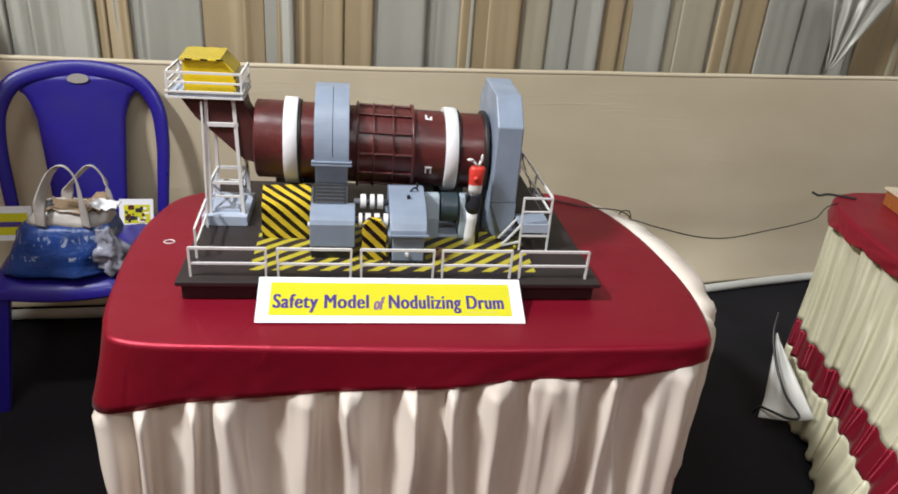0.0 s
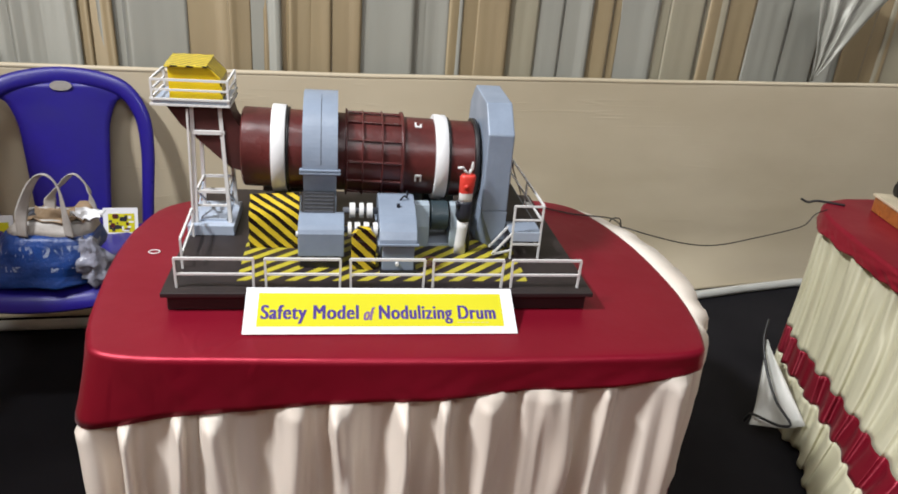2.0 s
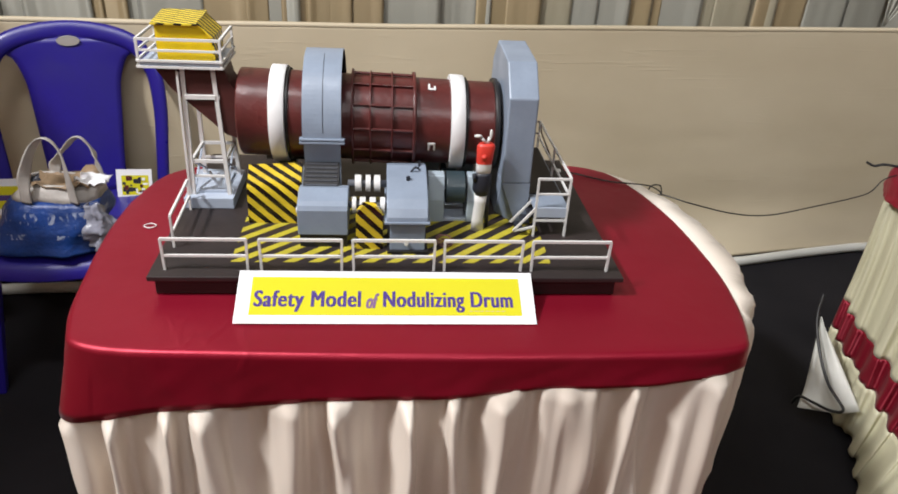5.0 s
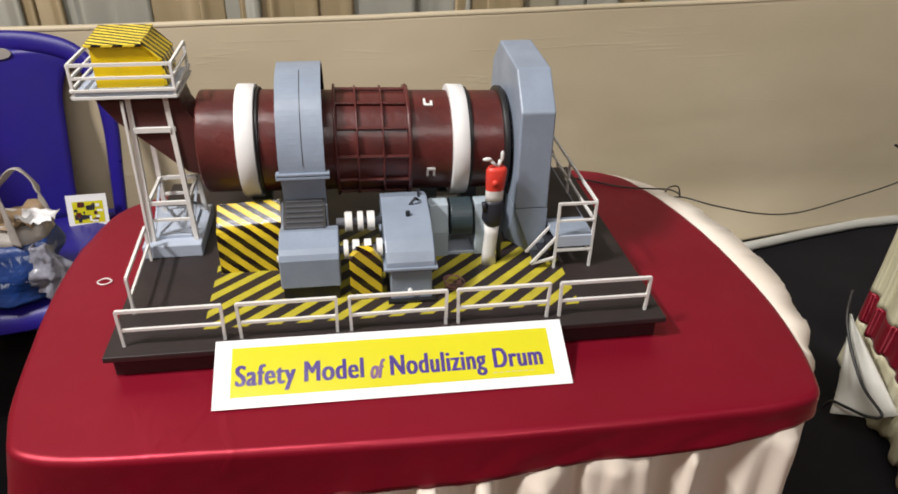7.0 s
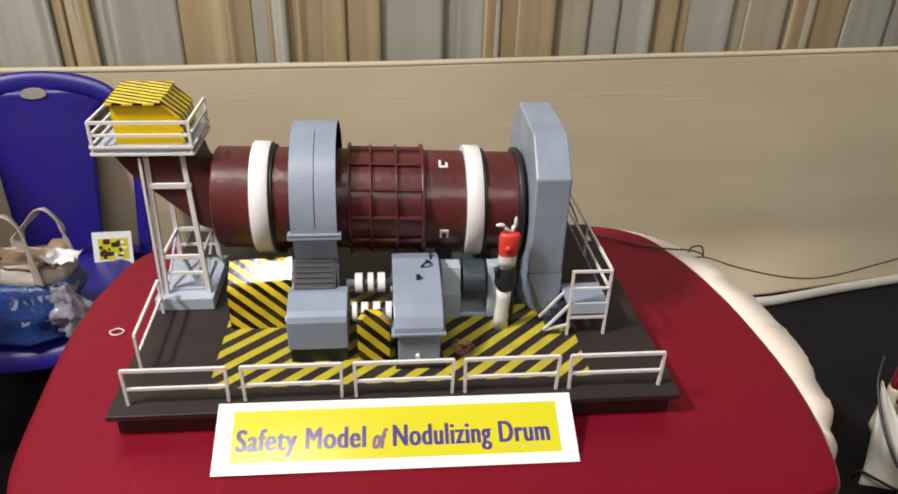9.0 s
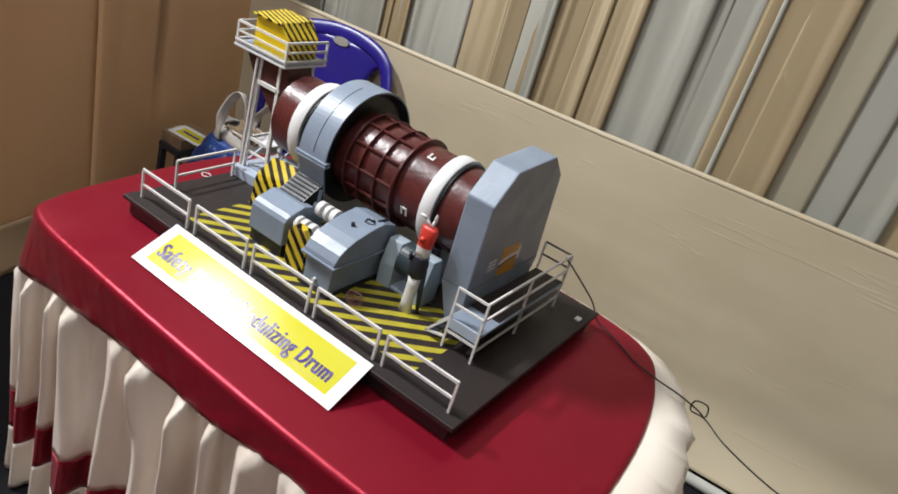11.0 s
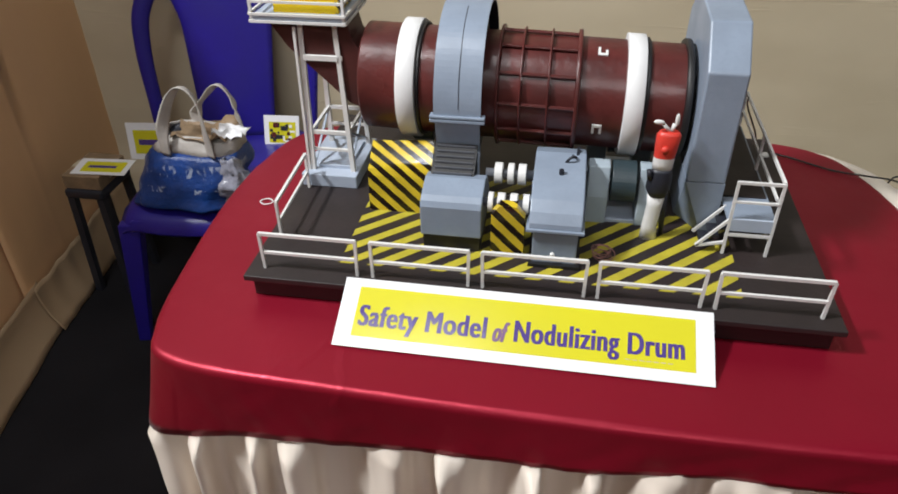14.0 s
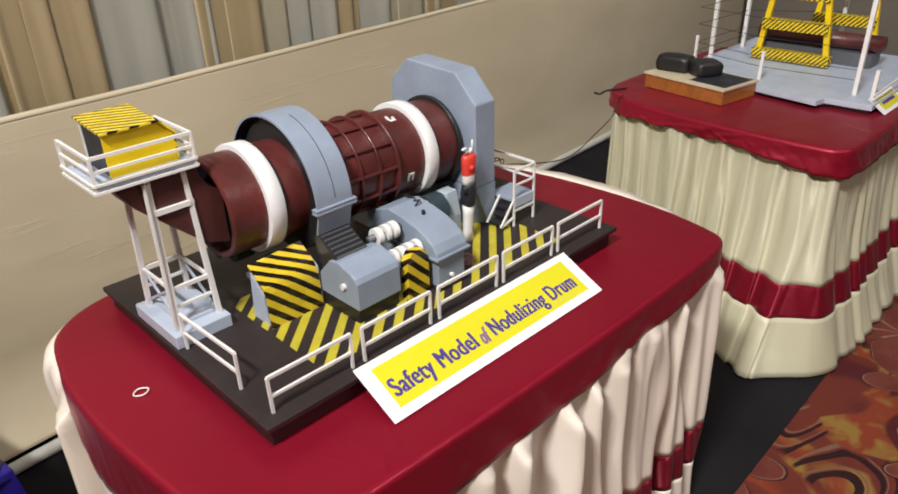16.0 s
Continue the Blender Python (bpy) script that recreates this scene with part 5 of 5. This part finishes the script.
    part("emblem", prism([(cx + 0.035 * math.cos(a), 0.905 + 0.016 * math.sin(a)) for a in (2 * math.pi * i / 20 for i in range(20))], "y", back(0, 0.905) - 0.020, back(0, 0.905) - 0.012), M["bag_white"], frame_, "white oval mark")
    for sx in (-1, 1):
        for y, top, yy in ((yf + 0.045, 0.40, yf + 0.0), (yb - 0.13, 0.42, yb + 0.02)):
            leg = prism([(-0.024, -0.020), (0.024, -0.020), (0.024, 0.020), (-0.024, 0.020)], "z", 0, 1)
            for v in leg.verts:
                f = v.co.z
                w = 0.75 + 0.5 * f
                v.co = Vector((cx + sx * (0.245 - 0.04 * f) + v.co.x * w, yy + (y - yy) * f + v.co.y * w, 0.004 + (top - 0.004) * f))
            part("leg", leg, M["chair_blue"], ob, bevel=0.004)
    # turned a little towards the table
    ob.rotation_euler = (0, 0, radians(10.5))
    ob.location.x += 0.074
    ob.location.y += 0.004


plastic_chair(-1.062, 0.635, 1.285)


def carrier_bag(cx, cy, z0):
    """Full shopping bag, slumped, with soft handles."""
    ob = thing("carrier_bag", (cx, cy, z0), "full blue printed carrier bag with a pale rim on the chair", "bag")

    def ring(f, n=56):
        w = 0.148 + 0.014 * math.sin(math.pi * f) - 0.042 * f
        d = 0.092 + 0.014 * math.sin(math.pi * f) - 0.048 * f
        out = []
        for i in range(n):
            a = 2 * math.pi * i / n
            c, s = math.cos(a), math.sin(a)
            e = 0.55
            x, y = w * math.copysign(abs(c) ** e, c), d * math.copysign(abs(s) ** e, s)
            k = 0.020 * noise.noise((x * 14, y * 14, f * 4)) + 0.009 * noise.noise((x * 40, y * 40, f * 9))
            out.append((cx - 0.005 + x * (1 + k * 6) + 0.062 * f, cy + y * (1 + k * 8) + 0.02 * f, z0 + 0.195 * f + 0.012 * noise.noise((x * 8, y * 8, 7)) * f))
        return out

    fs = [0.0, 0.03, 0.1, 0.2, 0.3, 0.4, 0.5, 0.6, 0.7, 0.78]
    body = grid_mesh([[(cx, cy, z0)] * 56] + [ring(f) for f in fs], True)
    bmesh.ops.remove_doubles(body, verts=body.verts, dist=1e-5)
    b = part("body", body, M["bag_print"], ob, "crumpled blue printed plastic", True)
    rim = grid_mesh([ring(f) for f in (0.775, 0.85, 0.92, 1.0)], True)
    r = part("rim", rim, M["bag_white"], ob, "pale rim", True)
    for m_ in (b, r):
        m_.modifiers.new("thick", "SOLIDIFY").thickness = 0.002
    for y, dx, rise in ((-0.050, 0.0, 0.338), (0.065, 0.040, 0.300)):
        x0 = cx + dx
        pts = smooth_path([(x0 - 0.020, cy + y, z0 + 0.150), (x0 - 0.012, cy + y, z0 + 0.225), (x0 + 0.022, cy + y + 0.01, z0 + rise - 0.030), (x0 + 0.060, cy + y + 0.012, z0 + rise), (x0 + 0.092, cy + y + 0.01, z0 + rise - 0.035), (x0 + 0.104, cy + y, z0 + 0.225), (x0 + 0.108, cy + y, z0 + 0.150)], 8)
        part("handle", tube(pts, 0.017, None, 8, 0.20), M["bag_white"], ob, "soft pale handle", True)
    return ob


carrier_bag(-0.985, 0.745, 0.447)


def crumple(name, cx, cy, cz, size, material, label, category, seed):
    rows = []
    for j in range(9):
        row = []
        for i in range(9):
            u, v = i / 8 - 0.5, j / 8 - 0.5
            row.append((cx + size * u * 1.3, cy + size * v, cz + 0.4 * size * noise.noise((u * 4, v * 4, seed)) + 0.02))
        rows.append(row)
    ob = solo(name, grid_mesh(rows), material, label, category)
    ob.modifiers.new("thick", "SOLIDIFY").thickness = 0.0015


crumple("paper_wad", -0.915, 0.77, 0.618, 0.12, M["brown_paper"], "crumpled brown paper sticking out of the bag", "paper", 1.0)
crumple("paper_wad", -0.835, 0.75, 0.630, 0.065, M["paper"], "crumpled white paper sticking out of the bag", "paper", 5.0)


def plastic_wrap(cx, cy, z0):
    """A crumpled clear-white plastic bag slumped against the carrier bag."""
    rows = []
    for j in range(19):
        f = j / 18
        row = []
        for i in range(28):
            a = 2 * math.pi * i / 28
            r = 0.027 * (0.55 + 0.9 * math.sin(math.pi * min(f * 0.8 + 0.2, 1.0)))
            k = 1 + 0.75 * noise.noise((math.cos(a) * 2.2, math.sin(a) * 2.2, f * 5)) + 0.5 * noise.noise((math.cos(a) * 6, math.sin(a) * 6, f * 11))
            row.append((cx + r * k * math.cos(a) + 0.018 * (1 - f), cy + r * 0.8 * k * math.sin(a), z0 + 0.15 * f + 0.012 * noise.noise((a, f * 4, 3))))
        rows.append(row)
    ob = solo("plastic_wrap", grid_mesh(rows, True), M["wrap"], "crumpled whitish plastic wrap slumped beside the carrier bag", "plastic bag")
    ob.modifiers.new("thick", "SOLIDIFY").thickness = 0.001


plastic_wrap(-0.830, 0.70, 0.446)
# near-black crumple fills the dark inside of the bag
crumple("paper_wad", -0.985, 0.78, 0.610, 0.07, M["navy"], "near-black crumple for the dark inside of the bag", "paper", 8.0)


def card(name, m, w, h, label, dark=False):
    """A small stiff card with a printed yellow panel."""
    ob = thing(name, m.translation, label, "card")

    def flat(nm, x0, x1, y0, y1, z0, z1, mat_, parent):
        bm = box(x0, x1, y0, y1, z0, z1)
        bmesh.ops.transform(bm, matrix=m, verts=bm.verts)
        return part(nm, bm, mat_, parent)

    flat("sheet", -w / 2, w / 2, 0, h, -0.002, 0.0, M["paper"], ob)
    flat("panel", -w * 0.36, w * 0.40, h * 0.16, h * 0.80, 0.0, 0.0006, M["sign_yellow"], ob)
    if dark:
        rnd = random.Random(5)
        for k in range(22):
            a, c = rnd.uniform(-0.34, 0.26), rnd.uniform(0.16, 0.66)
            flat("picture_patch", w * a, w * (a + rnd.uniform(0.05, 0.16)), h * c, h * (c + rnd.uniform(0.05, 0.16)), 0.0006, 0.0008 + 0.0001 * k, (M["navy"], M["maroon"], M["paper"], M["navy"])[k % 4], ob)
    else:
        flat("print_bar", -w * 0.26, w * 0.26, h * 0.40, h * 0.55, 0.0006, 0.001, M["ink"], ob)


card("picture_card", pose(-0.858, 1.110, 0.412, 72, 0, 4), 0.115, 0.104, "white and yellow card with dark pictures beside the bag", True)


def carton(cx, cy, h):
    """A brown cardboard carton, its lid seam taped."""
    ob = thing("cardboard_box", (cx, cy, h - 0.045), "flat brown cardboard carton on a dark stool with a card", "box")
    part("body", box(cx - 0.060, cx + 0.060, cy - 0.075, cy + 0.075, h - 0.045, h), M["brown_paper"], ob, bevel=0.003)
    part("tape", box(cx - 0.0605, cx + 0.0605, cy - 0.020, cy + 0.020, h - 0.03, h + 0.0008), M["straw"], ob, "strip of packing tape")


# Support added for the carton, near-black like the dark space below it.
def stool(cx, cy, h):
    ob = thing("plastic_stool", (cx, cy, 0.004), "near-black stool added to carry the flat carton", "stool")
    part("top", box(cx - 0.062, cx + 0.062, cy - 0.085, cy + 0.085, h - 0.03, h), M["navy"], ob, bevel=0.008)
    for sx in (-1, 1):
        for sy in (-1, 1):
            part("leg", bar((cx + sx * 0.056, cy + sy * 0.082, 0.004), (cx + sx * 0.048, cy + sy * 0.070, h - 0.03), 0.022, 0.022), M["navy"], ob)


stool(-1.385, 0.885, 0.387)
carton(-1.385, 0.885, 0.432)
card("name_card", pose(-1.205, 0.93, 0.440, 80, 0, 6), 0.14, 0.115, "white card with a yellow panel propped behind the bag")
card("name_card", pose(-1.335, 0.825, 0.436, 4, 0, 4), 0.17, 0.085, "white card with a yellow panel lying on the carton")


# ---------------- the neighbouring table's things ----------------
def timber_block():
    turn = Matrix.Translation((1.575, 0.275, 0.756)) @ Matrix.Rotation(radians(-9), 4, "Z")

    def at(bm):
        bmesh.ops.transform(bm, matrix=turn, verts=bm.verts)
        return bm

    ob = thing("timber_box", (1.70, 0.43, 0.756), "varnished orange timber box with a pale lid", "box")
    part("body", at(box(0, 0.195, 0.012, 0.355, 0, 0.050)), M["wood"], ob, "varnished orange wood", bevel=0.002)
    part("lid", at(box(-0.006, 0.201, 0.006, 0.361, 0.050, 0.058)), M["straw"], ob, "pale lid with a dark inset", bevel=0.001)
    part("inset", at(box(0.02, 0.185, 0.02, 0.17, 0.058, 0.0595)), M["navy"], ob)
    for k, (x, y, w, d, h, a) in enumerate(((0.095, 0.295, 0.075, 0.125, 0.058, 12), (0.120, 0.185, 0.095, 0.10, 0.052, -25))):
        bag = bmesh.new()
        bmesh.ops.create_cube(bag, size=1.0)
        bmesh.ops.subdivide_edges(bag, edges=bag.edges, cuts=4, use_grid_fill=True)
        for v in bag.verts:
            c = v.co
            rr = 1 - 0.05 * (abs(c.x * 2) ** 3 * abs(c.z * 2) ** 3 + abs(c.y * 2) ** 3 * abs(c.z * 2) ** 3)
            v.co = Vector((c.x * w * rr, c.y * d * rr, (c.z + 0.5) * h * (1 - 0.05 * (2 * c.x) ** 2 - 0.06 * (2 * c.y) ** 2))) + Vector((0.004 * noise.noise(c * 5), 0.004 * noise.noise(c * 5 + Vector((3, 0, 0))), 0))
        bmesh.ops.transform(bag, matrix=turn @ Matrix.Translation((x, y, 0.0595)) @ Matrix.Rotation(radians(a), 4, "Z"), verts=bag.verts)
        solo("power_adapter", bag, M["black"], "rounded black power adapter case on the timber box", "adapter", "adapters on the box", smooth=True)


timber_block()


def second_model():
    """The next exhibit: pale grey deck, white posts with wires, yellow striped ladder frames."""
    z = 0.757
    ob = thing("gantry_model", (2.15, 0.2, z), "scale model with a grey deck, white posts and yellow frames", "scale model")
    part("deck", prism([(1.785, 0.02), (1.735, 0.03), (1.785, 0.30), (1.90, 0.34), (1.93, 0.62), (2.56, 0.62), (2.56, -0.13), (1.79, -0.13)], "z", z + 0.012, z + 0.030), M["grey_light"], ob, "pale blue-grey deck", bevel=0.001)
    part("plinth", prism([(1.80, 0.03), (1.80, 0.31), (1.94, 0.61), (2.55, 0.61), (2.55, -0.12), (1.80, -0.12)], "z", z, z + 0.012), M["plinth"], ob)
    top = z + 0.030
    posts = ((1.868, 0.290, 0.105, 0.011), (1.885, -0.04, 0.34, 0.014), (1.856, -0.105, 0.10, 0.012), (2.09, 0.60, 0.34, 0.014), (1.955, 0.60, 0.11, 0.010), (2.34, 0.58, 0.34, 0.014), (2.52, 0.25, 0.34, 0.014), (2.52, -0.08, 0.34, 0.014))
    for x, y, h, w in posts:
        part("post", bar((x, y, top), (x + 0.004, y, top + h), w, w), M["white"], ob, "white square post")
    for (xa, ya), (xb, yb) in (((1.885, -0.04), (1.868, 0.290)), ((1.868, 0.290), (1.955, 0.60)), ((1.955, 0.60), (2.34, 0.58)), ((2.34, 0.58), (2.52, 0.25))):
        for h in (0.05, 0.085, 0.155, 0.22):
            part("guard_wire", rod((xa, ya, top + h), (xb, yb, top + h), 0.0012, None, 6), M["navy"], ob)
    for x0, y0, y1, hh in ((2.19, 0.174, 0.45, 0.36), (2.42, 0.08, 0.34, 0.36)):
        mid = (y0 + y1) / 2
        for y in (y0, y1):
            part("ladder_frame", bar((x0, y, top), (x0, mid + (y - mid) * 0.66, top + hh), 0.016, 0.020), M["yellow"], ob, "yellow frame leg")
        for h, w in ((0.006, 1.10), (0.125, 0.92), (0.245, 0.82)):
            half = (y1 - y0) / 2 * w
            part("striped_step", box(x0 - 0.022, x0 + 0.012, mid - half, mid + half, top + h, top + h + 0.040), M["hazard_small"], ob, "yellow and black striped cross plate")
    part("maroon_roller", rod((2.32, 0.02, top + 0.085), (2.32, 0.50, top + 0.085), 0.032, None, 24), M["maroon"], ob, "maroon roller", True)
    part("roller_bed", box(2.27, 2.37, 0.04, 0.48, top, top + 0.052), M["grey_dark"], ob)
    part("rail", bar((1.79, -0.125, top + 0.03), (2.3, -0.125, top + 0.05), 0.006, 0.006), M["white"], ob)
    return ob


second_model()
card("name_card", pose(1.93, -0.165, 0.757, 35, 0, 0), 0.22, 0.075, "white card with a yellow panel beside the next model")



def cloth_tail():
    """A loose tail of white cloth bunched against the skirt of the next table."""
    top, left, low, right = Vector((1.345, 0.556, 0.305)), Vector((1.296, 0.452, 0.105)), Vector((1.262, 0.412, 0.070)), Vector((1.345, 0.320, 0.125))
    rows = []
    for j in range(13):
        v = j / 12
        a = top.lerp(left, v / 0.8) if v < 0.8 else left.lerp(low, (v - 0.8) / 0.2)
        b = top.lerp(right, v) + Vector((0.05, 0.0, 0)) * v
        row = []
        for i in range(17):
            u = i / 16
            q = a.lerp(b, u)
            row.append(q + Vector((-0.5, -0.8, 0.2)) * (0.012 * noise.noise((u * 3, v * 2.0, 4.0)) + 0.006 * math.sin(u * 9 + v)) + Vector((0, 0, -0.012 * math.sin(math.pi * u) * v)))
        rows.append(row)
    ob = solo("cloth_tail", grid_mesh(rows), M["white_cloth"], "loose tail of white cloth tucked against the table skirt", "cloth", smooth=True)
    ob.modifiers.new("thick", "SOLIDIFY").thickness = 0.003


cloth_tail()
cable("floor_cable", [(1.350, 0.585, 0.370), (1.330, 0.550, 0.305), (1.318, 0.480, 0.240), (1.318, 0.390, 0.175), (1.335, 0.318, 0.140), (1.312, 0.335, 0.120), (1.285, 0.385, 0.110), (1.268, 0.425, 0.098), (1.262, 0.440, 0.06)], 0.0045, "black cable looped over the white cloth tail")
cable("spare_lead", [(1.56, 0.66, 0.758), (1.49, 0.70, 0.757), (1.462, 0.712, 0.748), (1.440, 0.722, 0.756)], 0.004, "short black lead sticking out from the next table")
